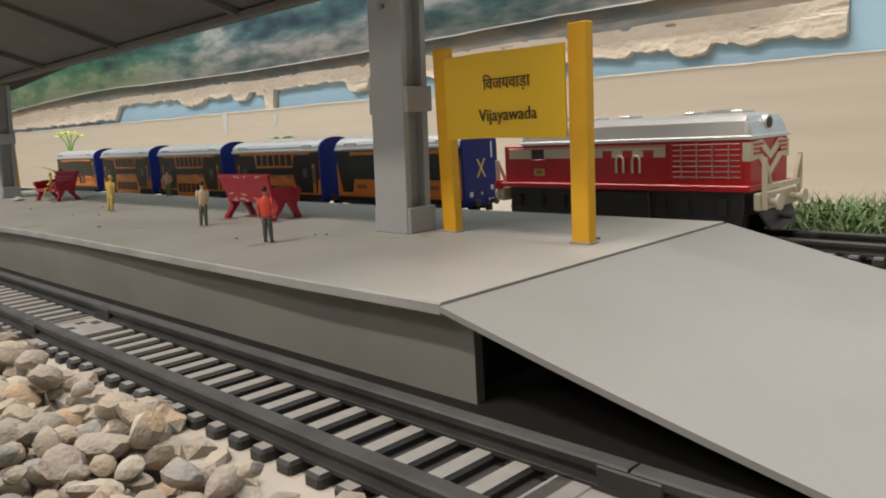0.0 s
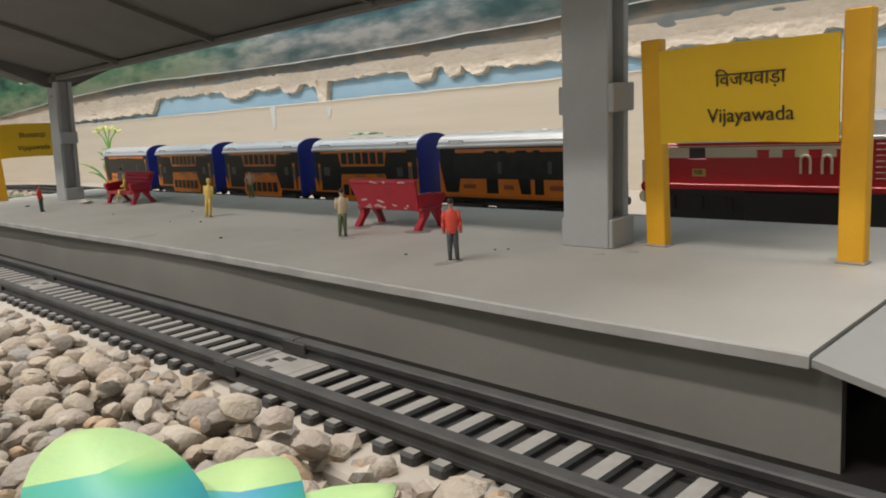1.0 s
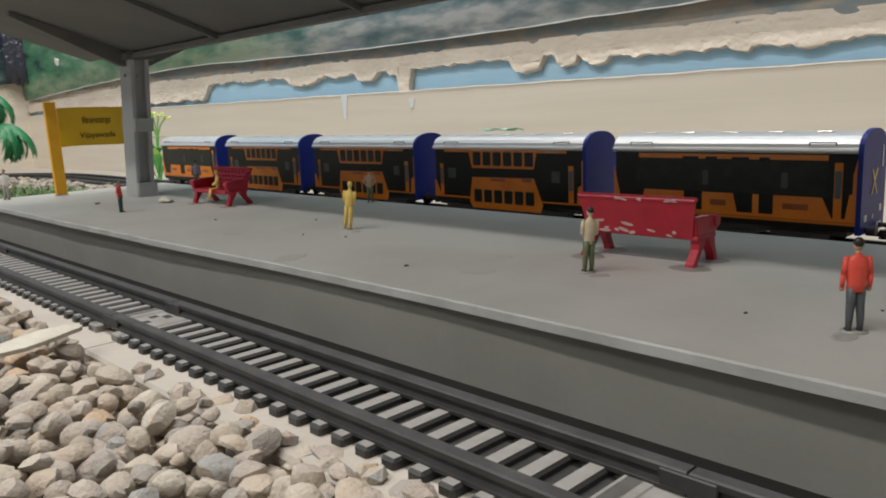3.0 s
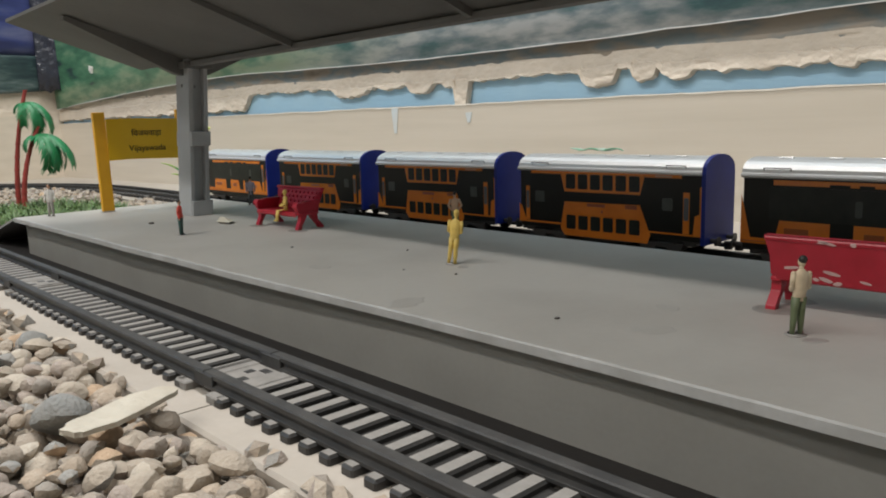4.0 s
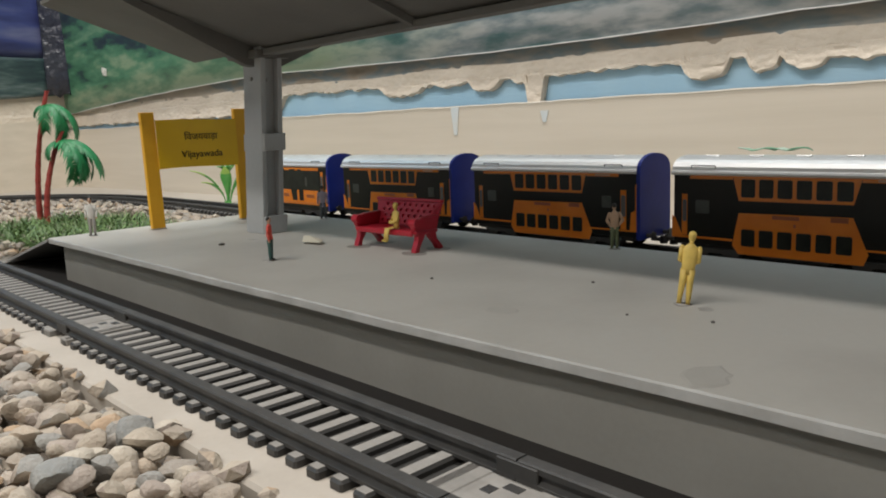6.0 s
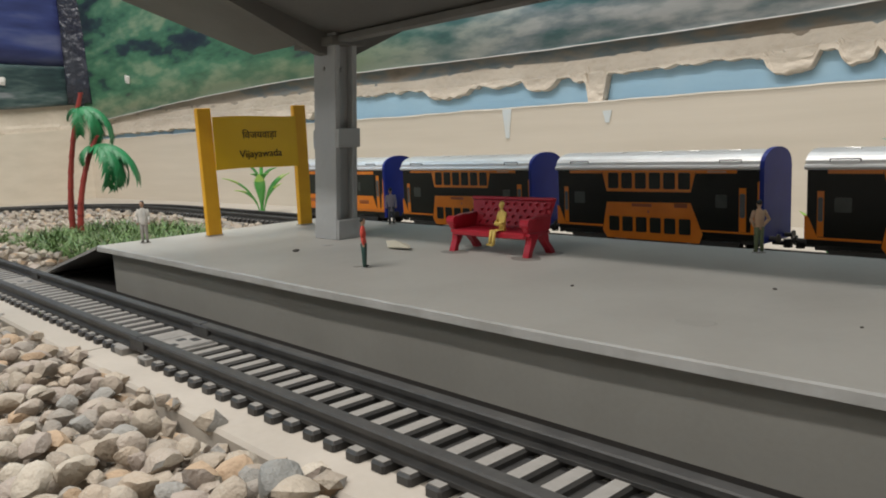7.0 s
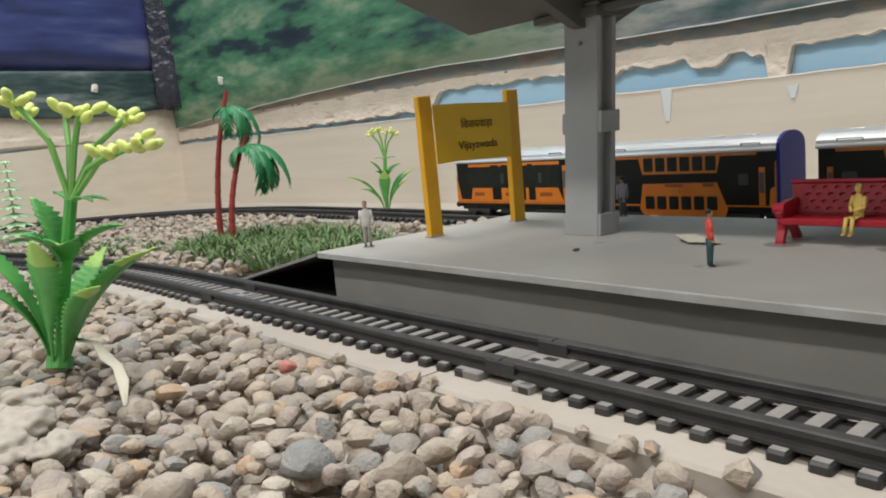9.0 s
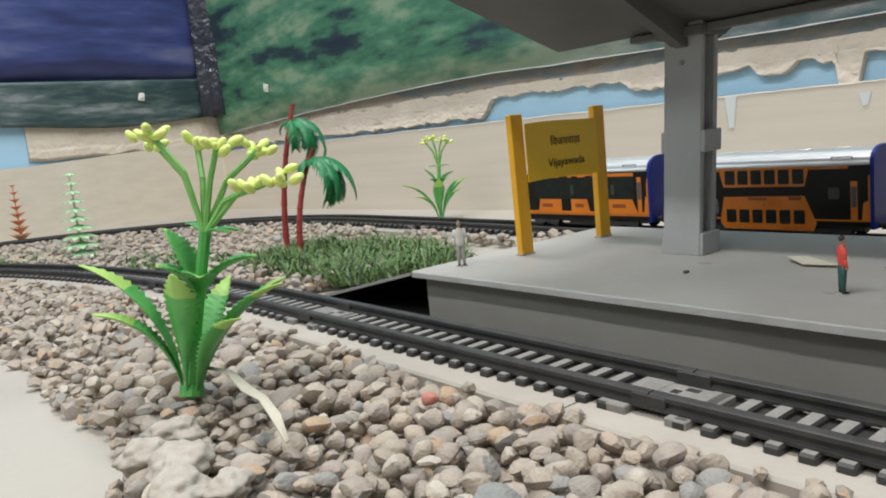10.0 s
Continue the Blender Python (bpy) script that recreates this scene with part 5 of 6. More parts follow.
        box(bm, sx * W - 0.0004, sx * W + 0.0004, F - 0.0005, F + 0.0038, 0.0335, 0.0415, 0.0001)
        panel = part("corner_panel", bm, CREAM, body, "cream panel wrapped round the corner")
        for k in range(3):
            bm = bmesh.new()
            z = 0.0362 + k * 0.0019
            slab(bm, [(sx * 0.0163, F - 0.0005, z), (sx * (0.0095 - 0.001 * k), F - 0.0005, z), (sx * (0.0095 - 0.001 * k), F - 0.0005, z + 0.0010), (sx * 0.0163, F - 0.0005, z + 0.0010)][::-sx], (0, -1, 0), 0.0003)
            part("nose_stripe", bm, LOCORED, panel, "red stripe")
        for zt, zb, th in ((0.0424, 0.0358, 0.0024), (0.0362, 0.0282, 0.0020)):
            bm = bmesh.new()
            slab(bm, [(sx * 0.0112, F, zt), (sx * 0.0080, F, zt), (0.0, F, zb + 0.0010), (0.0, F, zb - th), (sx * 0.0112, F, zt - th)][::sx], (0, -1, 0), 0.0006)
            part("chevron", bm, CREAM, body, "cream V on the nose")
    for s in (-1, 1):
        Y = s * (h + 0.0015)
        bm = bmesh.new()
        box(bm, -W, W, min(Y, Y + s * 0.003), max(Y, Y + s * 0.003), 0.0125, 0.0200, 0.0005)
        bb = part("buffer_beam", bm, CREAM, g, "cream buffer beam")
        for sx in (-1, 1):
            bm = bmesh.new()
            rod(bm, (sx * 0.0125, Y + s * 0.003, 0.0160), (sx * 0.0125, Y + s * 0.008, 0.0160), 0.0016)
            rod(bm, (sx * 0.0125, Y + s * 0.008, 0.0160), (sx * 0.0125, Y + s * 0.0092, 0.0160), 0.0034, seg=18)
            part("buffer", bm, CREAM, bb)
            bm = bmesh.new()
            pipe(bm, [(sx * 0.0176, Y + s * 0.0045, 0.0130), (sx * 0.0178, Y + s * 0.0045, 0.0350)], 0.0012, 8)
            pipe(bm, [(sx * 0.0174, Y + s * 0.0045, 0.0340), (sx * 0.0118, Y + s * 0.0045, 0.0235)], 0.0009, 8)
            box(bm, min(0, sx * 0.0178), max(0, sx * 0.0178), Y + s * 0.0045 - 0.0006, Y + s * 0.0045 + 0.0006, 0.0212, 0.0238, 0.0003)
            part("railing", bm, CREAM, bb, "cream end railing")
        bm = bmesh.new()
        rod(bm, (0, Y, 0.0085), (0, Y + s * 0.009, 0.0085), 0.0013)
        part("coupler", bm, BLACK, g)
    bm = bmesh.new()
    slab(bm, [(-0.017, F - 0.002, 0.0125), (0.017, F - 0.002, 0.0125), (0.013, F - 0.006, 0.004), (-0.013, F - 0.006, 0.004)], (0, -1, 0), 0.0012)
    part("cattle_guard", bm, BLACK, g)
    bm = bmesh.new()
    rod(bm, (X + 0.001, h + 0.004, 0.0215), (X - 0.002, h + 0.004, 0.0215), 0.0026, seg=10)
    part("marker_lamp", bm, LOCORED, g, "red lamp knob")
    return g


locomotive(pose(0.3610 + 0.0185, 0.2815, RZ, 0, 0, -2.2))


# ---- gravel ----
def stone_mesh(seed, sub):
    rnd = random.Random(seed)
    bm = bmesh.new()
    bmesh.ops.create_icosphere(bm, subdivisions=sub, radius=1.0)
    sc = Vector((rnd.uniform(0.85, 1.3), rnd.uniform(0.7, 1.0), rnd.uniform(0.55, 0.8)))
    cuts = [(Vector((rnd.uniform(-1, 1), rnd.uniform(-1, 1), rnd.uniform(-1, 1))).normalized(), rnd.uniform(0.52, 0.84)) for _ in range(9)]
    for v in bm.verts:
        p = v.co.copy()
        p *= 1 + 0.16 * noise.noise(p * 1.3 + Vector((seed * 3.7, 0, 0))) + 0.05 * noise.noise(p * 3.1 + Vector((0, seed * 1.9, 0)))
        for nrm, d in cuts:
            over = p.dot(nrm) - d
            if over > 0:
                p -= nrm * over * 0.80
        v.co = Vector((p.x * sc.x, p.y * sc.y, p.z * sc.z))
    if sub > 1:
        bmesh.ops.smooth_vert(bm, verts=bm.verts, factor=0.22, use_axis_x=True, use_axis_y=True, use_axis_z=True)
    me = bpy.data.meshes.new("stone")
    bm.to_mesh(me)
    bm.free()
    me.polygons.foreach_set("use_smooth", [True] * len(me.polygons))
    me.set_sharp_from_angle(angle=radians(31))
    return me


SHAPES = [stone_mesh(k, 2) for k in range(14)]
COARSE = [stone_mesh(k, 1) for k in range(14)]
SHAPE_ARR = []
for me in SHAPES + COARSE:
    co = np.zeros(len(me.vertices) * 3)
    me.vertices.foreach_get("co", co)
    tri = np.array([list(p.vertices) for p in me.polygons])
    SHAPE_ARR.append((co.reshape(-1, 3), tri))
for me in SHAPES:
    me.materials.append(STONE_O)


def near_edge(y):
    """Camera-side limit of the gravel bed."""
    if y > 0.90:
        return -0.006 + 0.010 * noise.noise((y * 9, 0, 0)) - 0.25 * max(0.0, y - 1.12)
    return -0.006 - 0.5 * (0.90 - y) + 0.008 * noise.noise((y * 9, 0, 0))


def bed_left(y):
    x, _, _ = near_line(y)
    return x - 0.0268 + 0.0075 * min(1.0, max(0.0, (0.56 - y) / 0.10))


rnd = random.Random(11)
stones = []


def scatter(x0, x1, y0, y1, step, r0, r1, zlo, zhi, ok, layer):
    y = y0
    while y < y1:
        x = x0
        while x < x1:
            px, py = x + rnd.uniform(-0.5, 0.5) * step, y + rnd.uniform(-0.5, 0.5) * step
            if ok(px, py):
                r = rnd.uniform(r0, r1) * (1.35 if rnd.random() < 0.06 else 1.0)
                lift = 0.0045 if 0.1 < py < 1.05 and px > 0.0962 else 0.0
                stones.append((px, py, rnd.uniform(zlo, zhi) + lift, r, rnd.randrange(len(SHAPES)), layer))
            x += step
        y += step


def in_front(x, y):
    return near_edge(y) < x < bed_left(y) - 0.001 + 0.004 * noise.noise((y * 40, 5, 0))


def heap(x, y):
    """The bed is higher in the middle than at its rims."""
    d = min(x - near_edge(y), bed_left(y) - x)
    return max(0.15, min(1.0, d / 0.02))


def between(x, y):
    xn, _, _ = near_line(y)
    xf = 0.3955 - (0 if y < 1.38 else 0.41 - math.sqrt(max(0.0, 0.41 ** 2 - (y - 1.38) ** 2)))
    if y < 1.0 or x < xn + 0.034 or x > xf - 0.034:
        return False
    if y < 1.095 and x < 0.325:
        return False
    if 0.30 < x and y < 1.30 and noise.noise((x * 20, y * 14, 4)) > 0.05:
        return False
    return True


scatter(-0.30, 0.12, 0.10, 1.60, 0.0064, 0.0030, 0.0052, 0.002, 0.0045, in_front, 0)
scatter(-0.30, 0.12, 0.10, 1.60, 0.0064, 0.0027, 0.0056, 0.006, 0.0115, lambda x, y: in_front(x, y) and heap(x, y) > 0.45, 1)
scatter(-0.10, 0.40, 1.0, 1.80, 0.0082, 0.0034, 0.0056, 0.003, 0.006, between, 0)
scatter(-0.10, 0.40, 1.0, 1.80, 0.0120, 0.0034, 0.0056, 0.008, 0.011, between, 0)

# the 300 by the widest part of the walk stand alone, the others are joined
single = [s for s in stones if s[5] == 1 and 0.60 < s[1] < 0.90 and s[0] > -0.03]
single.sort(key=lambda s: (s[0] - 0.03) ** 2 + (s[1] - 0.74) ** 2)
single = set(single[:300])
GR = thing("gravel_bed", "bed of mixed tan and grey pebbles beside the track", "gravel")
for s in stones:
    if s in single:
        ob = new("stone", SHAPES[s[4]])
        ob.parent = GR
        ob.matrix_basis = pose(s[0], s[1], s[2], rnd.uniform(-25, 25), rnd.uniform(-25, 25), rnd.uniform(0, 360)) @ Matrix.Diagonal((s[3], s[3], s[3], 1))
VV, FF, base = [], [], 0
for s in stones:
    if s in single:
        continue
    co, tri = SHAPE_ARR[s[4] + (0 if s[5] == 1 and 0.15 < s[1] < 1.0 else 14)]
    rot = np.array(Euler([rnd.uniform(-0.45, 0.45), rnd.uniform(-0.45, 0.45), rnd.uniform(0, 6.28)]).to_matrix())
    VV.append((co * s[3]) @ rot.T + np.array(s[:3]))
    FF.append(tri + base)
    base += len(co)
me = bpy.data.meshes.new("gravel")
me.from_pydata(np.concatenate(VV).tolist(), [], np.concatenate(FF).tolist())
me.polygons.foreach_set("use_smooth", [True] * len(me.polygons))
me.set_sharp_from_angle(angle=radians(31))
me.materials.append(STONE_I)
ob = new("gravel", me)
ob.parent = GR
tagged(ob, "mixed tan and grey river pebbles", kind="stuff")


def one_stone(name, x, y, z, r, shape, turn, material, label):
    me = stone_mesh(shape, 3)
    me.transform(Matrix.Diagonal((r, r, r, 1)))
    me.materials.append(material)
    ob = new(name, me)
    ob.matrix_world = pose(x, y, z, 10, 5, turn)
    return tagged(ob, label, "stone")


BLUEST = mat("blue_grey_stone", (0.20, 0.205, 0.20), (0.30, 0.295, 0.275), rough=0.8, coarse=150, fine=900, bump=0.8, depth=0.0008)
REDST = mat("brick_red_stone", (0.50, 0.20, 0.16), (0.42, 0.17, 0.13), rough=0.8, coarse=200)
WHITEST = mat("white_stone", (0.47, 0.43, 0.375), (0.36, 0.32, 0.27), rough=0.8, coarse=200)
one_stone("blue_grey_stone", 0.040, 0.776, 0.0128, 0.0074, 3, 30, BLUEST, "large blue-grey stone among the pebbles")
one_stone("blue_grey_stone", 0.071, 0.562, 0.0130, 0.0088, 5, 80, BLUEST, "wide blue-grey stone among the pebbles")
one_stone("blue_grey_stone", 0.088, 0.652, 0.0120, 0.0072, 8, 15, BLUEST, "blue-grey stone beside the white track bed")
one_stone("blue_grey_stone", 0.066, 0.640, 0.0125, 0.0066, 11, 50, BLUEST, "blue-grey stone among the pebbles")
one_stone("brick_red_stone", 0.070, 0.837, 0.0150, 0.0036, 7, 120, REDST, "small brick-red stone chip on the pebbles")


def lump(x, y, z, r, seed, label):
    """A crumbly lump of old plaster: rough all over, broken flat in places."""
    b = bmesh.new()
    bmesh.ops.create_icosphere(b, subdivisions=4, radius=1.0)
    off = Vector((seed * 5.1, seed * 2.3, 0))
    for v in b.verts:
        p = v.co.copy()
        f = 1 + 0.38 * noise.noise(p * 1.2 + off) + 0.22 * noise.noise(p * 3.0 + off) + 0.10 * noise.noise(p * 8.0 + off) + 0.05 * noise.noise(p * 19.0 + off)
        v.co = Vector((p.x * 1.15, p.y * 0.95, p.z * 0.62)) * f * r
    ob = part("plaster_lump", b, WHITEST, smooth=True)
    ob.matrix_world = pose(x, y, z, 0, 0, seed * 47)
    return tagged(ob, label, "stone")


for k, (x, y, r) in enumerate(((0.001, 0.864, 0.0092), (-0.007, 0.846, 0.0080), (0.008, 0.890, 0.0072), (-0.006, 0.880, 0.0070), (0.003, 0.838, 0.0060))):
    lump(x, y, 0.0115, r, k + 1, "crumbly white lump of plaster at the gravel edge")

# flat splinter of wood lying on the pebbles
bm = bmesh.new()
rim = []
for k in range(36):
    a = 2 * math.pi * k / 36
    rim.append((0.018 * math.copysign(abs(math.cos(a)) ** 0.45, math.cos(a)) + 0.0010 * noise.noise((k * 0.9, 1.5, 0)), (0.0034 + 0.0010 * noise.noise((k * 0.5, 4.5, 0))) * math.copysign(abs(math.sin(a)) ** 0.7, math.sin(a)) - 0.0012 * math.cos(a), 0.0))
slab(bm, rim, (0, 0, 1), 0.0014)
ob = part("wood_splinter", bm, mat("weathered_wood", (0.56, 0.52, 0.44), (0.42, 0.38, 0.31), rough=0.8, fine=500, coarse=90, bump=0.8, depth=0.0008))
ob.matrix_world = pose(0.080, 0.5415, 0.0165, 5, 0, 27) @ Matrix.Diagonal((0.95, 1.35, 1, 1))
tagged(ob, "pale flat wood splinter lying on the pebbles", "splinter")


# ---- plastic plants ----
def blade(bm, base, direction, length, width, droop, seg=9, m0=0, m1=1, tip_from=0.6, tooth=0.0, fold=0.25, up=1.0, narrow=1.25):
    """A leaf along a curving midrib, folded, optionally toothed."""
    d = Vector((direction[0], direction[1], 0)).normalized()
    side = Vector((-d.y, d.x, 0))
    p = Vector(base)
    prev = None
    for i in range(seg + 1):
        f = i / seg
        ang = math.radians(90 * up) * (1 - f) + math.radians(90 * up - droop) * f
        if i:
            p = p + (d * math.cos(ang) + Vector((0, 0, 1)) * math.sin(ang)) * (length / seg)
        w = width * (math.sin(math.pi * min(1, 0.02 + 0.98 * f) ** narrow) + 0.06) * 0.5
        if tooth and i % 2 and i < seg:
            w *= 1 + tooth
        nrm = d * -math.sin(ang) + Vector((0, 0, 1)) * math.cos(ang)
        row = [bm.verts.new(p - side * w + nrm * w * fold), bm.verts.new(p), bm.verts.new(p + side * w + nrm * w * fold)]
        if prev:
            for a in (0, 1):
                fc = bm.faces.new((prev[a], prev[a + 1], row[a + 1], row[a]))
                fc.material_index = m1 if f > tip_from else m0
        prev = row
    return p


def leaf_part(name, parent, mats, thick=0.0004, **kw):
    bm = bmesh.new()
    blade(bm, **kw)
    ob = part(name, bm, mats, parent, smooth=True)
    md = ob.modifiers.new("thickness", "SOLIDIFY")
    md.thickness, md.offset = thick, 0
    return ob


def flower_plant(m, scale, label, seed, heads):
    p = thing("plastic_plant", label, "plant", m @ Matrix.Diagonal((scale, scale, scale, 1)))
    r = random.Random(seed)
    bm = bmesh.new()
    pipe(bm, [(0, 0, 0), (0.0008, 0, 0.020), (0.0025, 0, 0.046)], 0.0016, 8)
    pipe(bm, [(0, 0, 0), (-0.0006, 0.001, 0.003)], 0.0034, 10)
    stem = part("stem", bm, LEAF, p)
    for a, ln, w, dr, tip, nar in ((188, 0.047, 0.0052, 66, 0.70, 1.6), (352, 0.044, 0.0050, 52, 0.82, 1.6), (268, 0.036, 0.0076, 10, 0.80, 2.3), (208, 0.034, 0.0050, 74, 0.72, 1.5), (20, 0.041, 0.0056, 46, 0.86, 1.6), (85, 0.034, 0.0060, 32, 0.8, 1.5), (330, 0.034, 0.0050, 56, 0.76, 1.6)):
        leaf_part("leaf", p, [LEAF, LEAFT], base=(0.0022 * math.cos(radians(a)), 0.0022 * math.sin(radians(a)), 0.001), direction=(math.cos(radians(a)), math.sin(radians(a))), length=ln, width=w, droop=dr, seg=40, tip_from=tip, tooth=0.38, up=0.9, narrow=nar, fold=0.45)
    for a, ln, dr in ((12, 0.021, 58), (172, 0.022, 30), (215, 0.015, 62), (300, 0.016, 70)):
        leaf_part("leaf", p, [LEAF, LEAFT], base=(0.0012, 0, 0.027), direction=(math.cos(radians(a)), math.sin(radians(a))), length=ln, width=0.0062, droop=dr, seg=24, tip_from=0.97, tooth=0.45, up=0.8, fold=0.4)
    for a in (150, 340, 20):
        leaf_part("leaf", p, [LEAF, LEAFT], base=(0.0022, 0, 0.045), direction=(math.cos(radians(a)), math.sin(radians(a))), length=0.010, width=0.0026, droop=50, seg=12, tip_from=0.97, tooth=0.3, up=0.4)
    for k, (dx, dy, dz) in enumerate(heads):
        bm = bmesh.new()
        top = Vector((0.0025 + dx, dy, 0.046 + dz))
        mid = Vector((0.0025 + dx * 0.4, dy * 0.4, 0.046 + dz * 0.62))
        pipe(bm, [(0.0025, 0, 0.045), mid, top], 0.0008, 6)
        st = part("flower_stalk", bm, STALK, p)
        for j in range(7):
            a = j * 2.4 + k * 1.7
            rr = 0.0010 + 0.00062 * j
            c = top + Vector((rr * math.cos(a), rr * math.sin(a), 0.0022 * r.uniform(-0.7, 1.0)))
            bm = bmesh.new()
            d = Vector((math.cos(a), math.sin(a), r.uniform(0.3, 1.0))).normalized()
            vs = ball(bm, (0, 0, 0), 0.0013 * r.uniform(0.8, 1.2), (0.9, 0.88, 1.6), 8)
            bmesh.ops.transform(bm, matrix=Matrix.Translation(c) @ d.to_track_quat("Z", "Y").to_matrix().to_4x4(), verts=bm.verts)
            part("petal", bm, FLOWER, st, smooth=True)
    return p


HEADS = [(-0.020, 0.006, 0.022), (-0.014, -0.004, 0.024), (-0.006, 0.005, 0.022), (0.004, -0.003, 0.022), (0.011, 0.006, 0.022), (0.017, -0.008, 0.014), (0.026, -0.010, 0.017)]
flower_plant(pose(0.0240, 0.9180, 0.0125) @ Matrix.Rotation(radians(10), 4, Vector((0.62, 0.78, 0))) @ pose(0, 0, 0, 0, 0, -52), 1.31, "green plastic plant with yellow flower heads among the pebbles", 3, HEADS)
flower_plant(pose(0.4780, 1.3340, 0.0, 0, 0, -30), 1.32, "green plastic plant with pale flowers behind the far track", 4, [(-0.010, 0, 0.022), (-0.003, 0.004, 0.024), (0.004, -0.003, 0.023), (0.010, 0.003, 0.021)])
flower_plant(pose(0.4450, 0.6750, 0.0, 0, 0, 60), 0.85, "green plastic plant standing behind the train", 6, [(-0.008, 0, 0.012), (0.006, 0.004, 0.014)])

# dry pale leaf curling over the pebbles from the plant's foot
bm = bmesh.new()
run = [Vector(p) for p in ((0.029, 0.918, 0.022), (0.033, 0.902, 0.0215), (0.031, 0.885, 0.0195), (0.0295, 0.870, 0.0200), (0.0265, 0.856, 0.0185), (0.0215, 0.840, 0.0165))]
prev = None
for k, p in enumerate(run):
    w = (0.0006, 0.0011, 0.0019, 0.0014, 0.0016, 0.0005)[k]
    d = (run[min(k + 1, 5)] - run[max(k - 1, 0)]).normalized()
    side = d.cross(Vector((0, 0, 1))).normalized()
    row = [bm.verts.new(p - side * w + Vector((0, 0, 0.0008))), bm.verts.new(p), bm.verts.new(p + side * w + Vector((0, 0, 0.0005)))]
    if prev:
        for a in (0, 1):
            bm.faces.new((prev[a], prev[a + 1], row[a + 1], row[a]))
    prev = row
ob = part("dry_leaf", bm, PAPER, smooth=True)
md = ob.modifiers.new("thickness", "SOLIDIFY")
md.thickness, md.offset = 0.0005, 0
tagged(ob, "pale dry leaf curling over the pebbles", "leaf")


# variegated leaves by the near edge
def vari_mat(name):
    """Lime plastic with soft patches of green, teal and blue."""
    m = mat(name, (0.5, 0.5, 0.5), rough=0.45, coarse=55, fine=500, bump=0.1)
    nt = m.node_tree
    b = nt.nodes["Principled BSDF"]
    tc, nz, cr = nt.nodes.new("ShaderNodeTexCoord"), nt.nodes.new("ShaderNodeTexNoise"), nt.nodes.new("ShaderNodeValToRGB")
    nz.inputs["Scale"].default_value, nz.inputs["Detail"].default_value = 48, 1
    nt.links.new(tc.outputs["Object"], nz.inputs["Vector"])
    tones = [(0.30, (0.03, 0.17, 0.46)), (0.40, (0.05, 0.36, 0.36)), (0.50, (0.08, 0.40, 0.20)), (0.58, (0.34, 0.56, 0.24)), (0.70, (0.50, 0.64, 0.28))]
    while len(cr.color_ramp.elements) < len(tones):
        cr.color_ramp.elements.new(0.5)
    for e, (p, c) in zip(cr.color_ramp.elements, tones):
        e.position, e.color = p, (*c, 1)
    nt.links.new(nz.outputs[0], cr.inputs[0])
    nt.links.new(cr.outputs[0], b.inputs["Base Color"])
    return m


VARI = [vari_mat("leaf_variegated"), mat("leaf_lime", (0.46, 0.62, 0.26), (0.36, 0.58, 0.26), rough=0.45, coarse=80)]
vp = thing("variegated_plant", "low plastic plant with lime and blue-green leaves", "plant", pose(0.034, 0.2120, 0.016))
for k in range(10):
    a = k * 36 + 8
    leaf_part("leaf", vp, VARI, base=(0, 0, 0.002), direction=(math.cos(radians(a)), math.sin(radians(a))), length=0.040 + 0.006 * (k % 3), width=0.017, droop=92 + 10 * (k % 2), seg=14, tip_from=0.72, up=0.92, fold=0.15, narrow=1.1)


def palm(x, y, z, h, lean, seed, label, fronds):
    p = thing("palm_tree", label, "palm", pose(x, y, z))
    bm = bmesh.new()
    pts = [Vector((lean[0] * f * f, lean[1] * f * f, h * f)) for f in [i / 9 for i in range(10)]]
    for i, (a, c) in enumerate(zip(pts, pts[1:])):
        rod(bm, a, c, 0.0030 - 0.0010 * i / 9, 0.0026 - 0.0010 * i / 9, 10)
        rod(bm, c - Vector((0, 0, 0.0006)), c + Vector((0, 0, 0.0006)), 0.0031 - 0.0010 * i / 9, seg=10)
    part("trunk", bm, PALMT, p, "ringed reddish trunk")
    r = random.Random(seed)
    top = pts[-2]
    for a, ln, dr in fronds:
        # a frond: an arching rib with two rows of narrow hanging leaflets
        bm = bmesh.new()
        d = Vector((math.cos(radians(a)), math.sin(radians(a)), 0))
        side = Vector((-d.y, d.x, 0))
        q, n = Vector(top), 20
        for i in range(n):
            f = (i + 0.5) / n
            g = radians(34 - (dr + 6) * f ** 0.75)
            ahead = d * math.cos(g) + Vector((0, 0, math.sin(g)))
            q2 = q + ahead * (ln / n)
            rod(bm, q, q2, 0.0007 - 0.0005 * f, 0.0006 - 0.0005 * f, 5)
            ll = ln * (0.12 + 0.17 * math.sin(math.pi * min(1, 0.15 + 0.8 * f)))
            for s in (-1, 1):
                out = (side * s * 0.75 + ahead * 0.55 + Vector((0, 0, -0.45 + r.uniform(-0.15, 0.15)))).normalized()
                hw = ahead * (ln / n * 0.66)
                tip = q + out * ll * r.uniform(0.85, 1.1) + Vector((0, 0, -0.15 * ll))
                mid = q + out * ll * 0.5 + Vector((0, 0, 0.03 * ll))
                v = [bm.verts.new(w) for w in (q - hw * 0.6, q + hw * 0.6, mid + hw, tip, mid - hw)]
                bm.faces.new((v[0], v[1], v[2], v[4]))
                bm.faces.new((v[4], v[2], v[3]))
            q = q2
        ob = part("frond", bm, PALMG, p)
        md = ob.modifiers.new("thickness", "SOLIDIFY")
        md.thickness, md.offset = 0.0003, 0
    return p


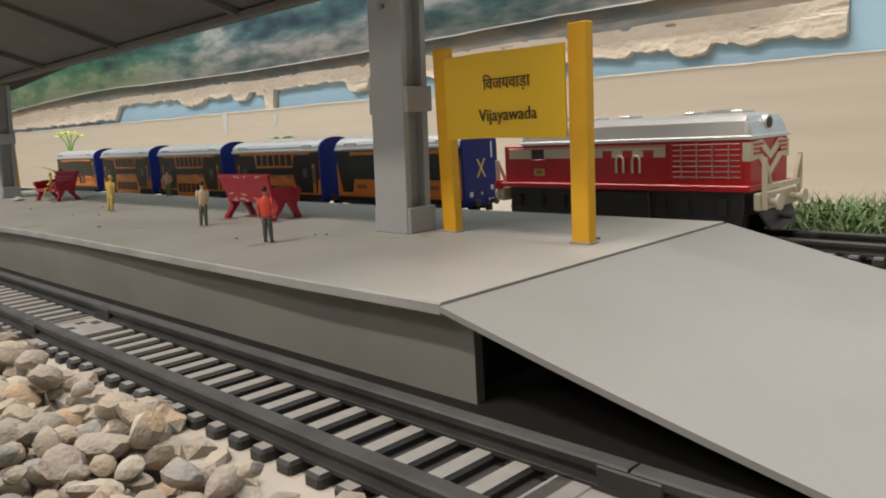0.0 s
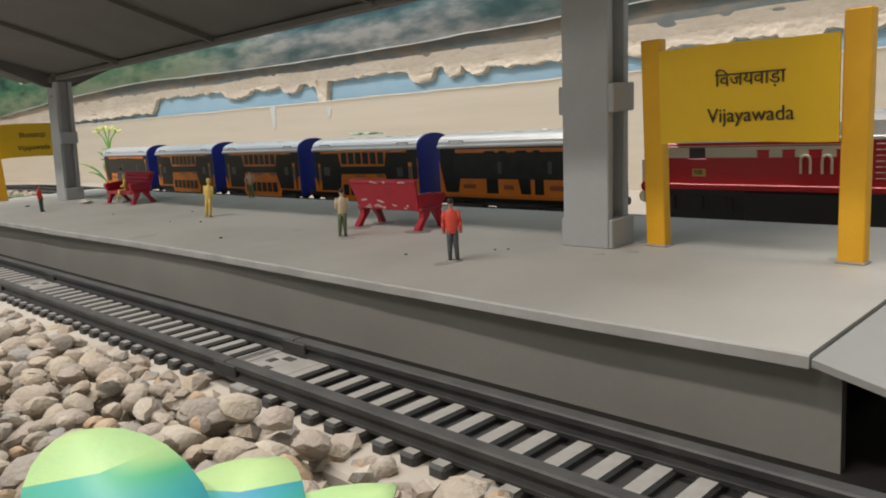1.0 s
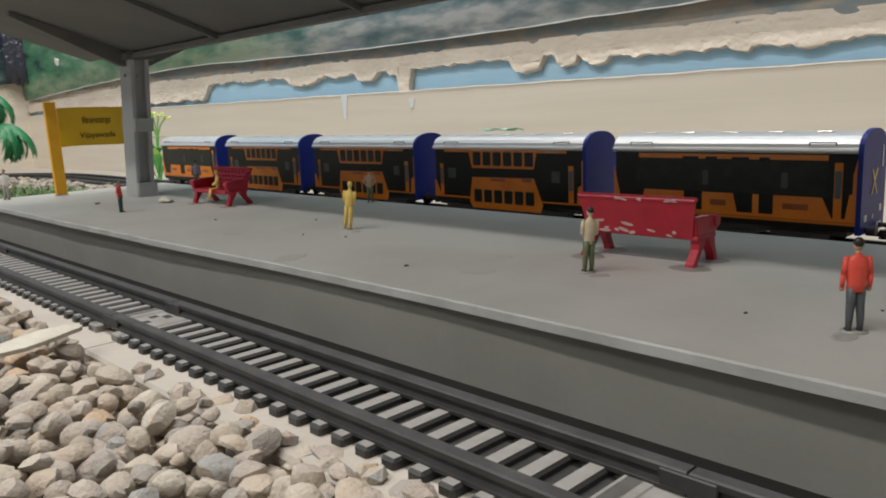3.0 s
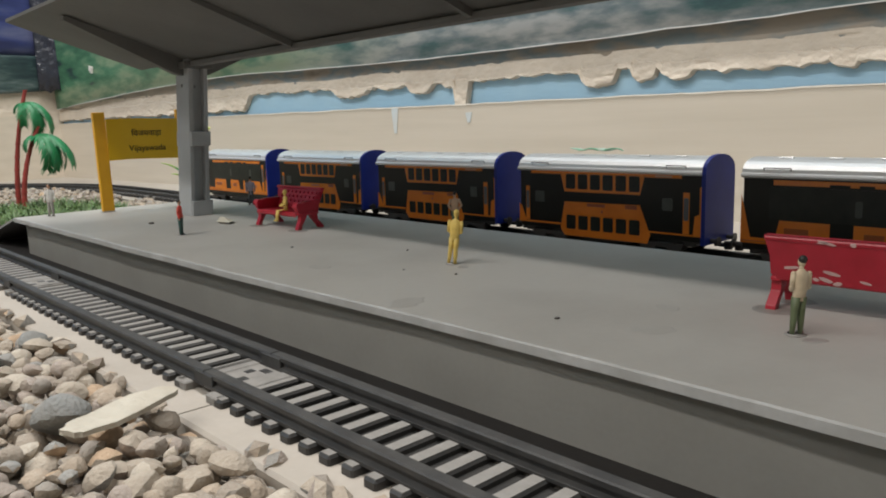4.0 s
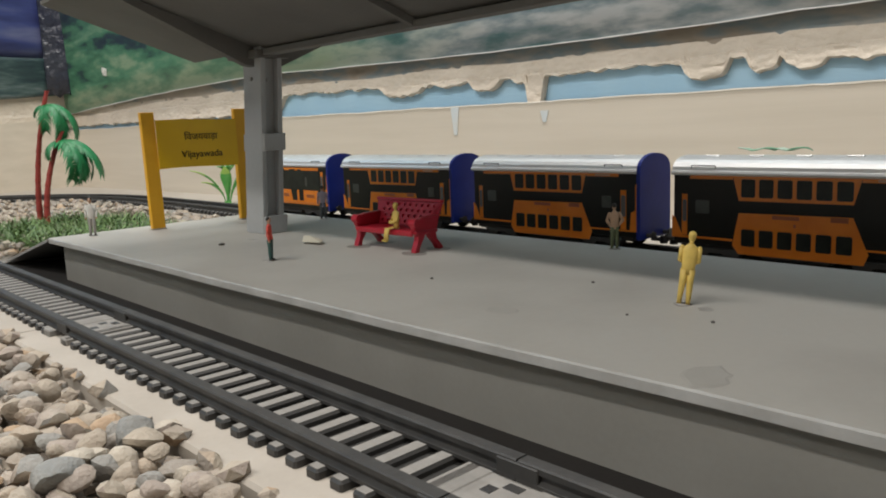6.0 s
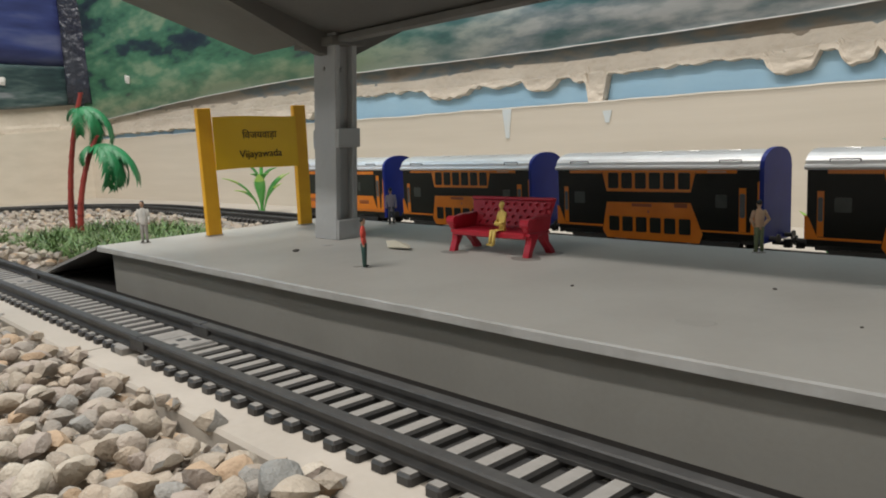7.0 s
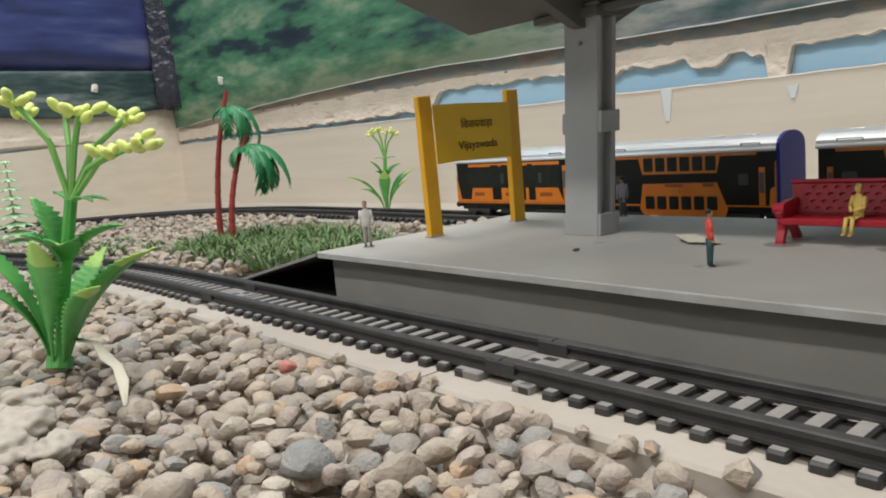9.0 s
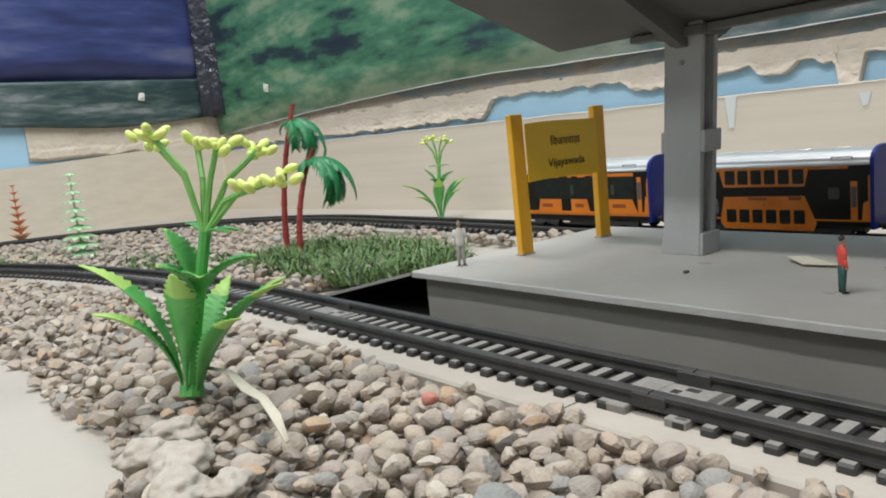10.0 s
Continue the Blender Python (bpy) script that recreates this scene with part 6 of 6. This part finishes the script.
palm(0.2374, 1.2491, 0.009, 0.124, (0.0154, -0.0130, 0), 1, "toy palm tree with a tall red trunk and drooping fronds", [(140, 0.016, 130), (322, 0.050, 140), (288, 0.046, 158), (305, 0.048, 172), (15, 0.036, 165), (250, 0.036, 165)])
palm(0.2360, 1.2230, 0.009, 0.086, (0.0205, -0.0030, 0), 2, "shorter toy palm tree with a leaning red trunk", [(322, 0.058, 124), (338, 0.052, 142), (300, 0.054, 150), (282, 0.054, 164), (312, 0.056, 170), (200, 0.024, 150)])


def tier_tree(m, h, tiers, r0, material, label, up):
    t = thing("plastic_tree", label, "tree", m)
    bm = bmesh.new()
    rod(bm, (0, 0, 0), (0, 0, h), 0.0014, 0.0006, 8)
    part("trunk", bm, material, t)
    for k in range(tiers):
        f = k / (tiers - 1)
        bm = bmesh.new()
        z = h * (0.12 + 0.86 * f)
        n = 9
        r = r0 * (1 - 0.72 * f)
        for i in range(n):
            a = 2 * math.pi * (i + 0.5 * (k % 2)) / n
            d = Vector((math.cos(a), math.sin(a), 0))
            s = Vector((-d.y, d.x, 0))
            b0 = Vector((0, 0, z)) + d * 0.0006
            mid = Vector((0, 0, z + up * r * 0.3)) + d * r * 0.55
            tip = Vector((0, 0, z + up * r * 0.5 - 0.001)) + d * r
            v = [bm.verts.new(q) for q in (b0 - s * r * 0.08, b0 + s * r * 0.08, mid + s * r * 0.26, tip, mid - s * r * 0.26)]
            bm.faces.new(v)
        ob = part("branch_tier", bm, material, t)
        md = ob.modifiers.new("thickness", "SOLIDIFY")
        md.thickness, md.offset = 0.0006, 0
    return t


tier_tree(pose(0.1340, 1.5050, 0.004), 0.092, 10, 0.024, MINT, "mint green plastic conifer by the curving track", -0.5)
tier_tree(pose(0.1300, 1.7900, 0.002), 0.084, 8, 0.014, PEACH, "orange and red plastic water plant by the wall", 1.6)


# ---- plastic grass mats ----
def grass(x0, x1, y0, y1, z, n, h0, h1, seed, label, edge=0.0):
    r = random.Random(seed)
    V, F = [], []
    while len(F) < n * 2:
        x, y = r.uniform(x0, x1), r.uniform(y0, y1)
        ex = ((x - (x0 + x1) / 2) / ((x1 - x0) / 2)) ** 2 + ((y - (y0 + y1) / 2) / ((y1 - y0) / 2)) ** 2
        if ex > 1 + 0.5 * noise.noise((x * 40, y * 40, seed)):
            continue
        h, a, t = r.uniform(h0, h1), r.uniform(0, 6.28), r.uniform(0.4, 1.7)
        w = r.uniform(0.0005, 0.0009)
        d, s = Vector((math.cos(a), math.sin(a), 0)), Vector((-math.sin(a), math.cos(a), 0))
        b = Vector((x, y, z))
        m1 = b + d * h * t * 0.38 + Vector((0, 0, h * 0.52))
        tp = b + d * h * t * 0.9 + Vector((0, 0, h * (1.0 - 0.38 * t)))
        k = len(V)
        V += [tuple(b - s * w), tuple(b + s * w), tuple(m1 + s * w * 0.8), tuple(m1 - s * w * 0.8), tuple(tp)]
        F += [(k, k + 1, k + 2, k + 3), (k + 3, k + 2, k + 4)]
    me = bpy.data.meshes.new("grass_mat")
    me.from_pydata(V, [], F)
    me.materials.append(GRASS)
    ob = new("grass_mat", me)
    return tagged(ob, label, "grass", kind="stuff")


grass(0.178, 0.305, 1.040, 1.270, 0.004, 4200, 0.008, 0.024, 1, "green plastic grass mat by the palms")
grass(0.130, 0.215, 1.270, 1.420, 0.006, 1500, 0.004, 0.010, 2, "thin dull grass tufts between the pebbles")
grass(0.040, 0.110, 1.520, 1.640, 0.004, 900, 0.006, 0.014, 5, "dark green grass tuft between the tracks")
grass(0.430, 0.550, 0.090, 0.270, 0.001, 2200, 0.010, 0.026, 3, "green plastic grass behind the far track")
grass(0.018, 0.036, 0.712, 0.736, 0.009, 70, 0.005, 0.009, 4, "small pale grass tuft among the pebbles")

# green and white wrapper lying on a coach roof
bm = bmesh.new()
n = 14
rows = []
for i in range(n + 1):
    f = i / n
    w = 0.003 + 0.0022 * abs(math.sin(f * 9))
    rows.append([(-w + 0.001 * math.sin(f * 13), -0.017 + 0.034 * f, 0.0008 + 0.0016 * abs(math.sin(f * 7 + 1))), (w, -0.017 + 0.034 * f, 0.0006 + 0.0012 * abs(math.sin(f * 11)))])
prev = None
for row in rows:
    cur = [bm.verts.new(p) for p in row]
    if prev:
        bm.faces.new((prev[0], prev[1], cur[1], cur[0]))
    prev = cur
ob = part("plastic_wrapper", bm, GREENP, smooth=True)
md = ob.modifiers.new("thickness", "SOLIDIFY")
md.thickness = 0.0006
ob.matrix_world = pose(0.397, 0.6200, RZ + 0.0530)
tagged(ob, "crumpled green and white plastic wrapper on a coach roof", "wrapper")
